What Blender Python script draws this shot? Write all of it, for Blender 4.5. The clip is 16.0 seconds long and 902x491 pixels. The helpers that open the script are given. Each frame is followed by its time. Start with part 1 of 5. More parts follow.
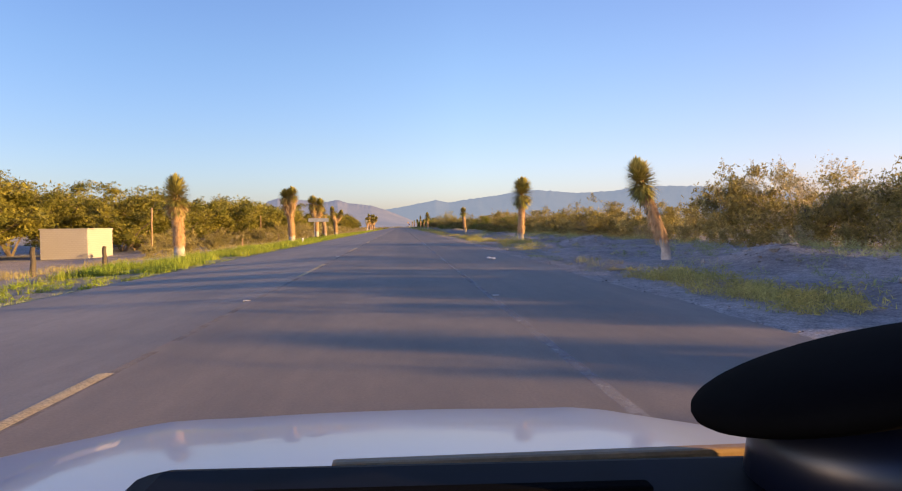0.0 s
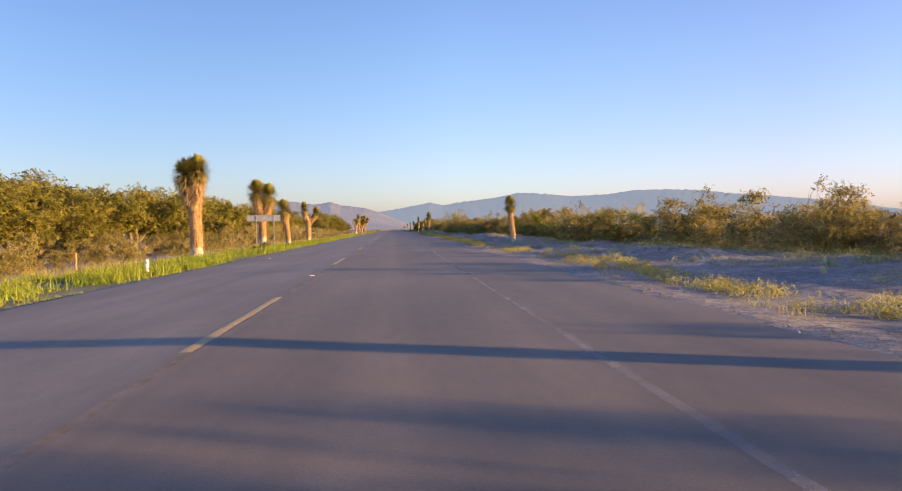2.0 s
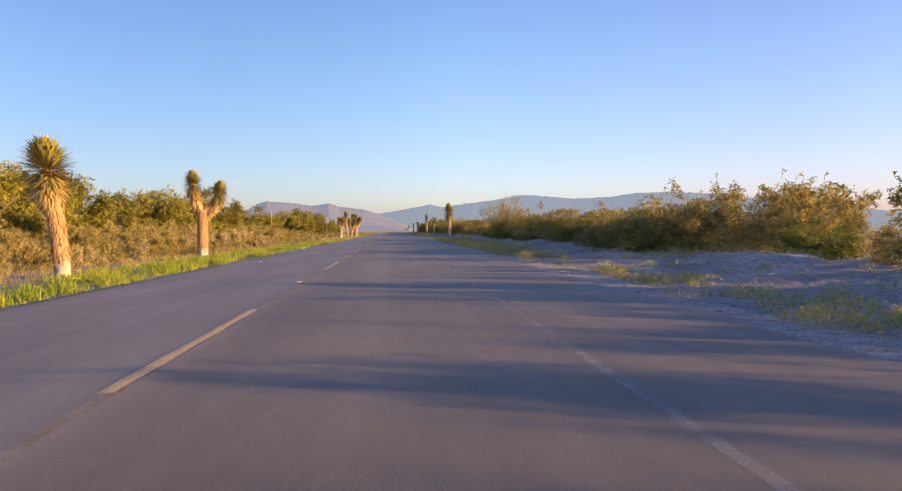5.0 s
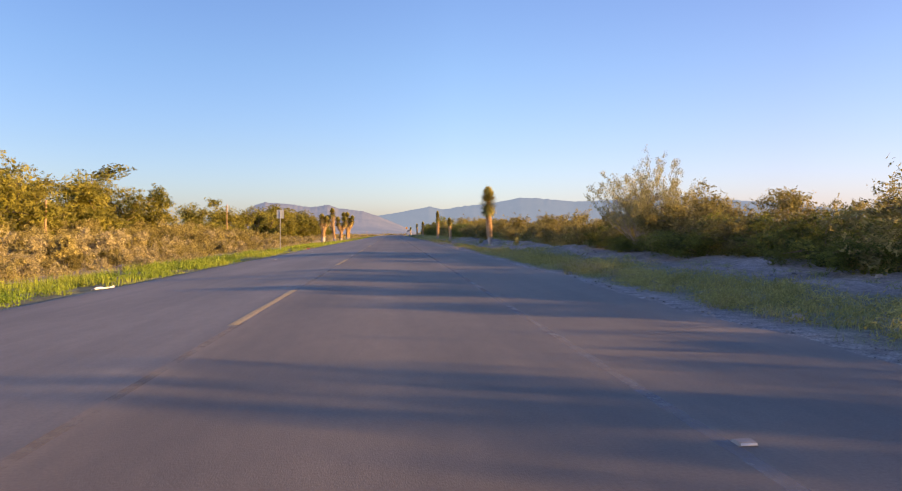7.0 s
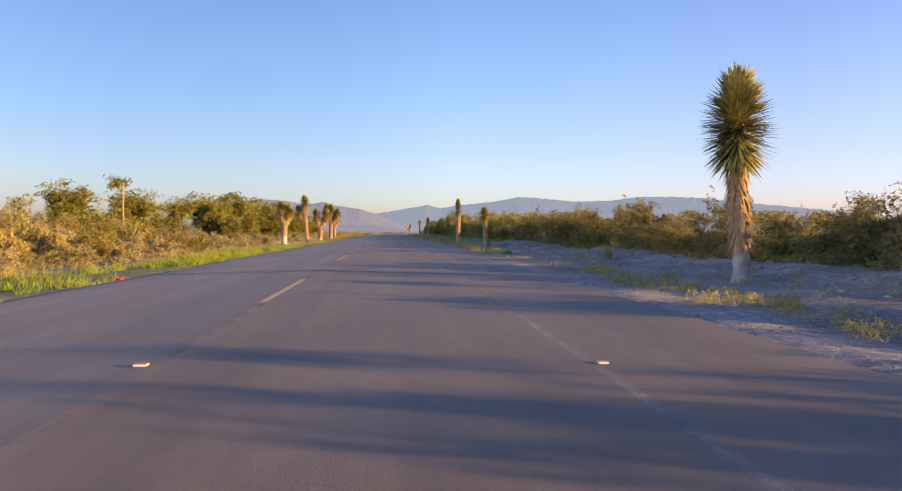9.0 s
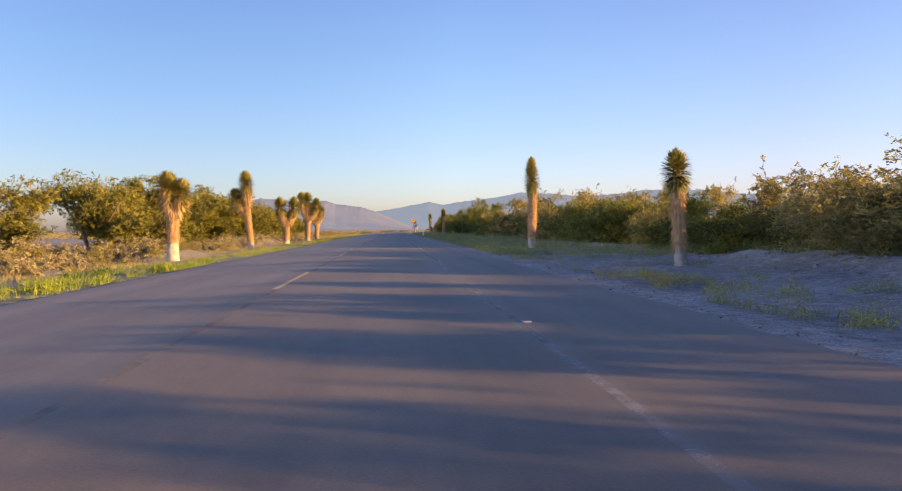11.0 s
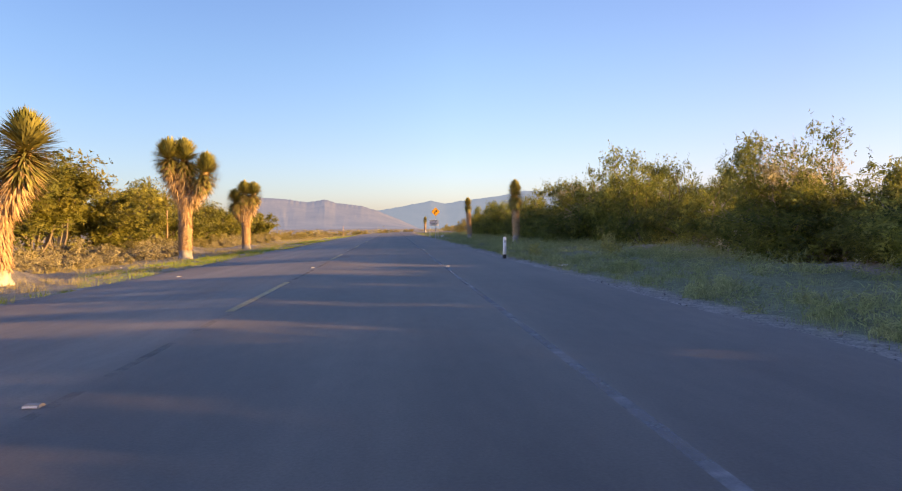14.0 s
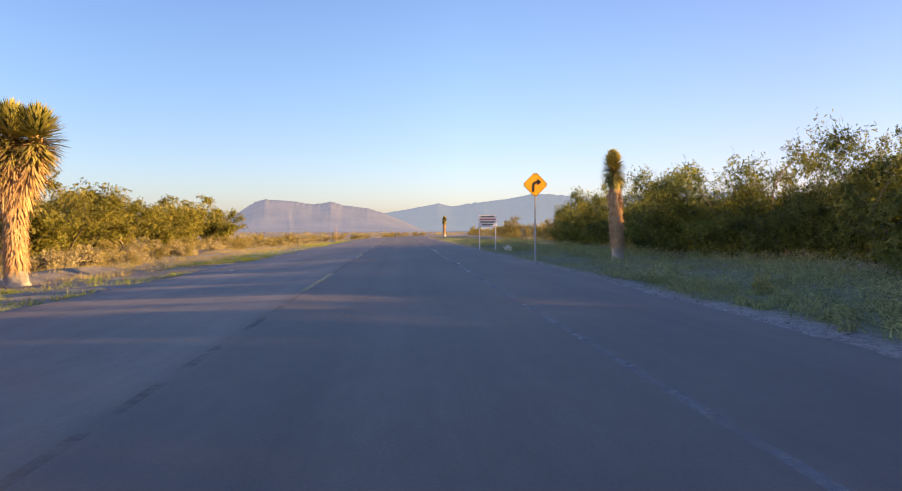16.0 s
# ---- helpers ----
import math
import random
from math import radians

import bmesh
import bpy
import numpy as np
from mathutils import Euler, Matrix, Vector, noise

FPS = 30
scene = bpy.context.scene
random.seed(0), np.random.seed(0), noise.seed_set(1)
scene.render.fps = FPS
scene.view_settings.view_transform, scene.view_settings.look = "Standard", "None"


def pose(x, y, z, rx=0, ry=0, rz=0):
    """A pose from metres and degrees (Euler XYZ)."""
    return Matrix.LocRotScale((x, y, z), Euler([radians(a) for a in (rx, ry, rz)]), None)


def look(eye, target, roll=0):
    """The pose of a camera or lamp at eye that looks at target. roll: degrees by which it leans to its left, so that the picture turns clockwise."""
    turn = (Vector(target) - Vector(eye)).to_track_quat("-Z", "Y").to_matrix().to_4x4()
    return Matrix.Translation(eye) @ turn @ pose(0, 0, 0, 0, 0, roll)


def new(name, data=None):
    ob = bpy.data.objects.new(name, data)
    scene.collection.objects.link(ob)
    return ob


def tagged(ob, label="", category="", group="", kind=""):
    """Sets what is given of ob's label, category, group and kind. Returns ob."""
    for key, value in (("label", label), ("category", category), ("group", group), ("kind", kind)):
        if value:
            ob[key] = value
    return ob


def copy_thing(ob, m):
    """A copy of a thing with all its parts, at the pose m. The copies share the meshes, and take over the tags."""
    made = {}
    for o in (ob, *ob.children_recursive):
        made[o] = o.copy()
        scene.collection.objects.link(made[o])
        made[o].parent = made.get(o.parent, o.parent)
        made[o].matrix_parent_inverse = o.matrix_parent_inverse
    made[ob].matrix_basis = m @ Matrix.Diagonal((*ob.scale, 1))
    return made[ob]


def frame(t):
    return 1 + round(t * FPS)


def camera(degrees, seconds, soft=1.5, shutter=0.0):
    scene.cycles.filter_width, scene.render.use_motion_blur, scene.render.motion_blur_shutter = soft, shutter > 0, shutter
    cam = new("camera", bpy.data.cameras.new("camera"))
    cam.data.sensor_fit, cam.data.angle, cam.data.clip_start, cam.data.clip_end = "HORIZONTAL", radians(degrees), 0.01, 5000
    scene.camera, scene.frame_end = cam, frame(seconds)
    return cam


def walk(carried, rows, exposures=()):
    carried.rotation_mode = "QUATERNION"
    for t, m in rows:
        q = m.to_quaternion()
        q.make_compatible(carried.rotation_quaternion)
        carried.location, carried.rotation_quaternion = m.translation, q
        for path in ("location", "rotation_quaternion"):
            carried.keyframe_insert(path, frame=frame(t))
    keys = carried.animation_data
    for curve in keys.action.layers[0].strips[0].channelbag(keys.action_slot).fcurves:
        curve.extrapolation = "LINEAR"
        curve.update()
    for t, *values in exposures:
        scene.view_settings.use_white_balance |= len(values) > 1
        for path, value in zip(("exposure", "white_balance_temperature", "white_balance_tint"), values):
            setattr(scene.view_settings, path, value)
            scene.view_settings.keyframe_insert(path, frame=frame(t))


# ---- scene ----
cam = camera(68.0, 16.0, soft=1.15, shutter=0.0)
PATH = [
    (0, (0.035, 0.159, 1.13), (0.1839, 2.1527, 1.0692), -0.77),
    (0.5, (-0.047, 9.746, 1.13), (0.0859, 11.7410, 1.0821), -0.72),
    (1, (-0.320, 19.282, 1.13), (-0.1902, 21.2768, 1.0752), -0.75),
    (1.5, (-0.471, 28.990, 1.13), (-0.3152, 30.9830, 1.0857), -0.26),
    (2, (-0.359, 39.243, 1.13), (-0.1901, 41.2354, 1.0775), -0.53),
    (2.5, (-0.361, 49.200, 1.13), (-0.1766, 51.1912, 1.0812), -0.34),
    (3, (-0.263, 59.359, 1.13), (-0.0817, 61.3500, 1.0910), -0.34),
    (3.5, (-0.228, 69.532, 1.13), (-0.0513, 71.5237, 1.0850), -0.21),
    (4, (-0.213, 79.962, 1.13), (-0.0402, 81.9541, 1.0845), -0.31),
    (6.5, (-0.395, 131.808, 1.13), (-0.2255, 133.8002, 1.0857), -0.04),
    (7, (-0.361, 142.279, 1.13), (-0.1879, 144.2708, 1.0920), 0.10),
    (7.5, (-0.335, 152.713, 1.13), (-0.1601, 154.7046, 1.0930), 0.16),
    (8, (-0.280, 163.348, 1.13), (-0.1030, 165.3395, 1.0892), 0.14),
    (8.5, (-0.245, 174.110, 1.13), (-0.0667, 176.1021, 1.0924), 0.43),
    (9, (-0.341, 185.026, 1.13), (-0.1579, 187.0175, 1.0891), 0.75),
    (9.5, (-0.284, 195.479, 1.13), (-0.1018, 197.4702, 1.0761), 0.13),
    (10, (-0.200, 206.209, 1.13), (-0.0242, 208.2002, 1.0790), -0.15),
    (12.5, (-0.059, 259.324, 1.13), (0.1198, 261.3150, 1.0798), -0.33),
    (13, (-0.165, 269.667, 1.13), (0.0150, 271.6581, 1.0841), -0.32),
    (13.5, (-0.059, 280.567, 1.13), (0.1164, 282.5588, 1.0905), -0.39),
    (14, (-0.054, 291.229, 1.13), (0.1176, 293.2210, 1.0768), -0.35),
    (14.5, (-0.103, 301.966, 1.13), (0.0616, 303.9583, 1.0812), -0.52),
    (15, (-0.167, 312.430, 1.13), (-0.0118, 314.4237, 1.0768), -0.76),
    (15.5, (-0.306, 322.683, 1.13), (-0.1544, 324.6768, 1.0692), -0.32),
    (16, (-0.483, 332.792, 1.13), (-0.3309, 334.7856, 1.0860), -0.05),
]
walk(cam, [(t, look(eye, target, roll)) for t, eye, target, roll in PATH], [(0, 1.50, 7550, 38), (10.2, 1.50, 7600, 38), (12.5, 1.58, 7850, 38), (16, 1.66, 7950, 38)])

# ---- world, sun ----
SUN_ELEV, SUN_AZ = radians(9.1), radians(109.0)   # azimuth clockwise from the road's direction (+y)
world = bpy.data.worlds.new("world")
scene.world = world
world.use_nodes = True
wn = world.node_tree.nodes
sky = wn.new("ShaderNodeTexSky")
sky.sky_type = "NISHITA"
sky.sun_disc = False
sky.sun_elevation, sky.sun_rotation = SUN_ELEV, -SUN_AZ
sky.altitude, sky.air_density, sky.dust_density, sky.ozone_density = 0.0, 1.0, 1.0, 4.3
wn["Background"].inputs["Strength"].default_value = 0.13
# evening haze: warmer and paler towards the horizon, and a softer glow towards the sun
way = wn.new("ShaderNodeTexCoord")
axes = wn.new("ShaderNodeSeparateXYZ")
world.node_tree.links.new(way.outputs["Generated"], axes.inputs[0])
HAZE_UP = ((0.0, (1.22, 1.08, 1.24)), (0.06, (1.14, 1.03, 1.08)), (0.12, (1.08, 0.99, 0.99)), (0.24, (1.0, 1.01, 1.0)), (0.33, (0.95, 0.98, 1.02)), (0.5, (0.67, 0.79, 1.08)), (1.0, (0.62, 0.76, 1.10)))
HAZE_ACROSS = ((-1.0, (0.82, 0.98, 1.02)), (-0.37, (0.86, 1.01, 1.02)), (0.09, (1.01, 1.06, 1.0)), (0.52, (0.87, 0.78, 0.755)), (1.0, (0.82, 0.73, 0.68)))
tone = sky.outputs[0]
for axis, stops, lo in (("Z", HAZE_UP, 0.0), ("X", HAZE_ACROSS, -1.0)):
    span, ramp, mix = (wn.new("ShaderNode" + k) for k in ("MapRange", "ValToRGB", "Mix"))
    span.inputs["From Min"].default_value = lo
    mix.data_type, mix.blend_type = "RGBA", "MULTIPLY"
    mix.inputs["Factor"].default_value = 1.0
    while len(ramp.color_ramp.elements) < len(stops):
        ramp.color_ramp.elements.new(0.5)
    for spot, (at, tint) in zip(ramp.color_ramp.elements, stops):
        spot.position, spot.color = (at - lo) / (1.0 - lo), (*tint, 1)
    ramp.color_ramp.interpolation = "LINEAR"
    world.node_tree.links.new(axes.outputs[axis], span.inputs["Value"])
    world.node_tree.links.new(span.outputs[0], ramp.inputs[0])
    world.node_tree.links.new(tone, mix.inputs["A"])
    world.node_tree.links.new(ramp.outputs[0], mix.inputs["B"])
    tone = mix.outputs["Result"]
world.node_tree.links.new(tone, wn["Background"].inputs[0])
sun = new("sun", bpy.data.lights.new("sun", "SUN"))
sun.data.energy, sun.data.angle, sun.data.color = 4.9, radians(0.6), (1.0, 0.745, 0.285)
sun.matrix_basis = look((0, 0, 0), (-math.sin(SUN_AZ) * math.cos(SUN_ELEV), -math.cos(SUN_AZ) * math.cos(SUN_ELEV), -math.sin(SUN_ELEV)))


# ---- materials ----
def surface(name, c1, c2, scale=3.0, rough=0.85, bump=0.0, bump_scale=40.0, fine=0.25, vary=0.0, island=0.0,
            translucent=0.0, metallic=0.0, stretch=(1, 1, 1), spec=0.3, sprays=0.0):
    """A surface that mixes two colours by a noise, with a finer noise in its value, and relief."""
    m = bpy.data.materials.new(name)
    m.use_nodes = True
    t, link = m.node_tree, m.node_tree.links.new
    b = t.nodes["Principled BSDF"]
    b.inputs["Roughness"].default_value, b.inputs["Metallic"].default_value = rough, metallic
    b.inputs["Specular IOR Level"].default_value = spec
    co = t.nodes.new("ShaderNodeTexCoord")
    mp = t.nodes.new("ShaderNodeMapping")
    mp.inputs["Scale"].default_value = stretch
    link(co.outputs["Object"], mp.inputs["Vector"])

    def noise_node(s, detail):
        n = t.nodes.new("ShaderNodeTexNoise")
        n.inputs["Scale"].default_value, n.inputs["Detail"].default_value = s, detail
        link(mp.outputs["Vector"], n.inputs["Vector"])
        return n.outputs["Fac"]

    def maths(op, a, c):
        n = t.nodes.new("ShaderNodeMath")
        n.operation = op
        for slot, v in zip(n.inputs, (a, c)):
            if isinstance(v, (int, float)):
                slot.default_value = v
            else:
                link(v, slot)
        return n.outputs[0]

    ramp = t.nodes.new("ShaderNodeValToRGB")
    ramp.color_ramp.elements[0].position, ramp.color_ramp.elements[1].position = 0.35, 0.65
    ramp.color_ramp.elements[0].color, ramp.color_ramp.elements[1].color = (*c1, 1), (*c2, 1)
    link(noise_node(scale, 5.0), ramp.inputs[0])
    value = maths("ADD", maths("MULTIPLY", noise_node(scale * 14, 3.0), 2 * fine), 1.0 - fine)
    if vary:
        info = t.nodes.new("ShaderNodeObjectInfo")
        value = maths("MULTIPLY", value, maths("ADD", maths("MULTIPLY", info.outputs["Random"], 2 * vary), 1.0 - vary))
    if island:
        geo = t.nodes.new("ShaderNodeNewGeometry")
        value = maths("MULTIPLY", value, maths("ADD", maths("MULTIPLY", geo.outputs["Random Per Island"], 2 * island), 1.0 - island))
    hsv = t.nodes.new("ShaderNodeHueSaturation")
    link(ramp.outputs[0], hsv.inputs["Color"])
    link(value, hsv.inputs["Value"])
    link(hsv.outputs[0], b.inputs["Base Color"])
    if bump:
        bp = t.nodes.new("ShaderNodeBump")
        bp.inputs["Strength"].default_value, bp.inputs["Distance"].default_value = bump, 0.02
        link(noise_node(bump_scale, 4.0), bp.inputs["Height"])
        link(bp.outputs[0], b.inputs["Normal"])
    if translucent:
        tr, mix = t.nodes.new("ShaderNodeBsdfTranslucent"), t.nodes.new("ShaderNodeMixShader")
        link(hsv.outputs[0], tr.inputs["Color"])
        mix.inputs[0].default_value = translucent
        link(b.outputs[0], mix.inputs[1])
        link(tr.outputs[0], mix.inputs[2])
        link(mix.outputs[0], t.nodes["Material Output"].inputs["Surface"])
    if sprays:
        # a blade carries several leaflets with gaps between them
        cell, clear, both = (t.nodes.new("ShaderNode" + k) for k in ("TexVoronoi", "BsdfTransparent", "MixShader"))
        cell.inputs["Scale"].default_value = sprays
        link(co.outputs["Object"], cell.inputs["Vector"])
        link(maths("LESS_THAN", cell.outputs["Distance"], 0.53), both.inputs[0])
        link(clear.outputs[0], both.inputs[1])
        link(t.nodes["Material Output"].inputs["Surface"].links[0].from_socket, both.inputs[2])
        link(both.outputs[0], t.nodes["Material Output"].inputs["Surface"])
    return m


def plain(name, colour, rough=0.5, metallic=0.0, coat=0.0):
    m = bpy.data.materials.new(name)
    m.use_nodes = True
    b = m.node_tree.nodes["Principled BSDF"]
    b.inputs["Base Color"].default_value = (*colour, 1)
    b.inputs["Roughness"].default_value, b.inputs["Metallic"].default_value = rough, metallic
    b.inputs["Coat Weight"].default_value = coat
    return m


def worn_paint(name, c1, c2, wear, scale, soft=0.12):
    """Road paint with gaps where it is worn away, so that the asphalt below shows."""
    m = surface(name, c1, c2, 5.0, 0.62, 0.10, 120.0, spec=0.5)
    t, link = m.node_tree, m.node_tree.links.new
    n, ramp, mix, geo, clear = (t.nodes.new("ShaderNode" + k) for k in ("TexNoise", "ValToRGB", "MixShader", "NewGeometry", "BsdfTransparent"))
    n.inputs["Scale"].default_value, n.inputs["Detail"].default_value, n.inputs["Roughness"].default_value = scale, 8.0, 0.7
    link(geo.outputs["Position"], n.inputs["Vector"])
    ramp.color_ramp.elements[0].position, ramp.color_ramp.elements[1].position = wear - soft, wear + soft
    link(n.outputs["Fac"], ramp.inputs[0])
    link(ramp.outputs[0], mix.inputs[0])
    link(clear.outputs[0], mix.inputs[1])
    link(t.nodes["Principled BSDF"].outputs[0], mix.inputs[2])
    link(mix.outputs[0], t.nodes["Material Output"].inputs["Surface"])
    return m


def ground_material():
    """Bare soil, gravel, dry litter and low green, mixed by broad and fine noises."""
    m = surface("dry_soil", (0.180, 0.162, 0.140), (0.300, 0.272, 0.236), 0.35, 0.95, 1.0, 9.0, 0.35)
    t, link = m.node_tree, m.node_tree.links.new
    b = t.nodes["Principled BSDF"]
    old = b.inputs["Base Color"].links[0].from_socket
    geo, n, ramp, mix = (t.nodes.new(k) for k in ("ShaderNodeNewGeometry", "ShaderNodeTexNoise", "ShaderNodeValToRGB", "ShaderNodeMix"))
    mix.data_type = "RGBA"
    n.inputs["Scale"].default_value, n.inputs["Detail"].default_value = 0.22, 9.0
    n.inputs["Roughness"].default_value = 0.7
    link(geo.outputs["Position"], n.inputs["Vector"])
    ramp.color_ramp.elements[0].position, ramp.color_ramp.elements[1].position = 0.52, 0.68
    link(n.outputs["Fac"], ramp.inputs[0])
    link(ramp.outputs[0], mix.inputs["Factor"])
    link(old, mix.inputs["A"])
    mix.inputs["B"].default_value = (0.18, 0.16, 0.10, 1)
    # strips beside the road of low green cover, dry litter, gravel and paler earth: x from, x to, y from, y to, soft
    # edge, amount, colour
    sep = t.nodes.new("ShaderNodeSeparateXYZ")
    link(geo.outputs["Position"], sep.inputs[0])

    def step(socket, a, b):
        n = t.nodes.new("ShaderNodeMapRange")
        n.inputs["From Min"].default_value, n.inputs["From Max"].default_value = a, b
        link(socket, n.inputs["Value"])
        return n.outputs[0]

    def product(a, c):
        n = t.nodes.new("ShaderNodeMath")
        n.operation = "MULTIPLY"
        link(a, n.inputs[0])
        if isinstance(c, float):
            n.inputs[1].default_value = c
        else:
            link(c, n.inputs[1])
        return n.outputs[0]

    last = mix.outputs["Result"]
    # the wide strip left of x -14 has sunlit brightness put into its earth colour
    for x0, x1, y0, y1, soft, amount, colour in ((-15.5, -7.9, 14, 262, 2.5, 0.7, (0.17, 0.17, 0.055, 1)), (4.2, 11.0, 250, 470, 0.9, 0.85, (0.15, 0.175, 0.07, 1)), (-30, -8.6, 250, 470, 2.5, 0.65, (0.34, 0.28, 0.165, 1)),
                                                 (3.8, 5.0, -80, 470, 0.3, 0.45, (0.34, 0.295, 0.245, 1)), (-60, -14.0, -80, 75, 2.5, 0.6, (0.36, 0.29, 0.225, 1)), (4.4, 9.0, 128, 188, 0.9, 0.6, (0.15, 0.165, 0.065, 1))):
        m1 = product(step(sep.outputs["X"], x0, x0 + soft), step(sep.outputs["X"], x1, x1 - min(soft, 0.6)))
        m2 = product(step(sep.outputs["Y"], y0, y0 + 12.0), step(sep.outputs["Y"], y1, y1 - 12.0))
        strip_mix = t.nodes.new("ShaderNodeMix")
        strip_mix.data_type = "RGBA"
        link(product(product(m1, m2), amount), strip_mix.inputs["Factor"])
        link(last, strip_mix.inputs["A"])
        strip_mix.inputs["B"].default_value = colour
        last = strip_mix.outputs["Result"]
    for size, lo, hi in ((30.0, 0.55, 1.45), (5.0, 0.72, 1.28)):
        grit, gr, gm = (t.nodes.new("ShaderNode" + k) for k in ("TexNoise", "ValToRGB", "Mix"))
        gm.data_type, gm.blend_type = "RGBA", "MULTIPLY"
        gm.inputs["Factor"].default_value = 1.0
        grit.inputs["Scale"].default_value, grit.inputs["Detail"].default_value = size, 5.0
        link(geo.outputs["Position"], grit.inputs["Vector"])
        gr.color_ramp.elements[0].position, gr.color_ramp.elements[1].position = 0.3, 0.7
        gr.color_ramp.elements[0].color, gr.color_ramp.elements[1].color = (lo, lo, lo, 1), (hi, hi, hi, 1)
        link(grit.outputs["Fac"], gr.inputs[0])
        link(last, gm.inputs["A"])
        link(gr.outputs[0], gm.inputs["B"])
        last = gm.outputs["Result"]
    link(last, b.inputs["Base Color"])
    return m


def asphalt_material():
    """Worn asphalt: aggregate, broad stains, and paler wheel paths and oil strips along the road."""
    m = surface("worn_asphalt", (0.118, 0.096, 0.070), (0.156, 0.128, 0.094), 0.5, 0.62, 0.10, 120.0, 0.18, stretch=(1, 0.35, 1), spec=0.5)
    t, link = m.node_tree, m.node_tree.links.new
    b = t.nodes["Principled BSDF"]
    old = b.inputs["Base Color"].links[0].from_socket
    geo = t.nodes.new("ShaderNodeNewGeometry")
    mp = t.nodes.new("ShaderNodeMapping")
    mp.inputs["Scale"].default_value = (1.6, 0.006, 0.0)
    link(geo.outputs["Position"], mp.inputs["Vector"])
    n, ramp, mix = (t.nodes.new(k) for k in ("ShaderNodeTexNoise", "ShaderNodeValToRGB", "ShaderNodeMix"))
    mix.data_type, mix.blend_type = "RGBA", "MULTIPLY"
    mix.inputs["Factor"].default_value = 1.0
    n.inputs["Scale"].default_value, n.inputs["Detail"].default_value = 1.0, 4.0
    link(mp.outputs["Vector"], n.inputs["Vector"])
    ramp.color_ramp.elements[0].position, ramp.color_ramp.elements[1].position = 0.3, 0.7
    ramp.color_ramp.elements[0].color, ramp.color_ramp.elements[1].color = (0.86, 0.86, 0.87, 1), (1.12, 1.11, 1.10, 1)
    link(n.outputs["Fac"], ramp.inputs[0])
    link(old, mix.inputs["A"])
    link(ramp.outputs[0], mix.inputs["B"])
    grit, gr, gm = (t.nodes.new(k) for k in ("ShaderNodeTexNoise", "ShaderNodeValToRGB", "ShaderNodeMix"))
    gm.data_type, gm.blend_type = "RGBA", "MULTIPLY"
    gm.inputs["Factor"].default_value = 1.0
    grit.inputs["Scale"].default_value, grit.inputs["Detail"].default_value = 45.0, 3.0
    link(geo.outputs["Position"], grit.inputs["Vector"])
    gr.color_ramp.elements[0].color, gr.color_ramp.elements[1].color = (0.7, 0.7, 0.7, 1), (1.3, 1.3, 1.3, 1)
    link(grit.outputs["Fac"], gr.inputs[0])
    link(mix.outputs["Result"], gm.inputs["A"])
    link(gr.outputs[0], gm.inputs["B"])
    # across the road: an older pale lane, a newer dark one, and worn wheel paths
    sep, span, across, lane = (t.nodes.new("ShaderNode" + k) for k in ("SeparateXYZ", "MapRange", "ValToRGB", "Mix"))
    lane.data_type, lane.blend_type = "RGBA", "MULTIPLY"
    lane.inputs["Factor"].default_value = 1.0
    span.inputs["From Min"].default_value, span.inputs["From Max"].default_value = -8.0, 4.5
    stops = ((-7.6, 1.30), (-6.0, 1.52), (-4.3, 1.42), (-2.5, 1.42), (-2.1, 1.02), (-1.4, 1.0), (-0.5, 1.10), (0.2, 0.94), (1.4, 0.98), (3.0, 0.92), (4.2, 1.15))
    while len(across.color_ramp.elements) < len(stops):
        across.color_ramp.elements.new(0.5)
    for spot, (at, v) in zip(across.color_ramp.elements, stops):
        spot.position, spot.color = (at + 8.0) / 12.5, (v, v, v, 1)
    link(geo.outputs["Position"], sep.inputs[0])
    link(sep.outputs["X"], span.inputs["Value"])
    link(span.outputs[0], across.inputs[0])
    link(gm.outputs["Result"], lane.inputs["A"])
    link(across.outputs[0], lane.inputs["B"])
    link(lane.outputs["Result"], b.inputs["Base Color"])
    return m


M_GROUND, M_ASPHALT = ground_material(), asphalt_material()
M_YELLOW = worn_paint("worn_yellow_paint", (0.49, 0.35, 0.155), (0.59, 0.43, 0.20), 0.36, 45.0, 0.2)
M_GHOST = worn_paint("faded_yellow_paint", (0.22, 0.175, 0.12), (0.26, 0.21, 0.14), 0.66, 1.2, 0.2)
M_WHITE_LINE = worn_paint("worn_white_paint", (0.26, 0.25, 0.23), (0.34, 0.325, 0.30), 0.54, 0.9, 0.25)
M_BARK = surface("grey_brown_bark", (0.13, 0.095, 0.065), (0.22, 0.17, 0.12), 9.0, 0.95, 0.6, 30.0, 0.3)
M_TWIG = surface("pale_dry_twigs", (0.24, 0.19, 0.14), (0.34, 0.28, 0.21), 6.0, 0.95, 0.0, 30.0, 0.2)
M_OLIVE = surface("dry_olive_leaves", (0.175, 0.150, 0.042), (0.32, 0.26, 0.085), 0.9, 0.75, vary=0.18, island=0.35, translucent=0.45, sprays=20.0)
M_PALE = surface("pale_olive_leaves", (0.25, 0.235, 0.095), (0.40, 0.36, 0.16), 0.9, 0.7, vary=0.2, island=0.35, translucent=0.5)
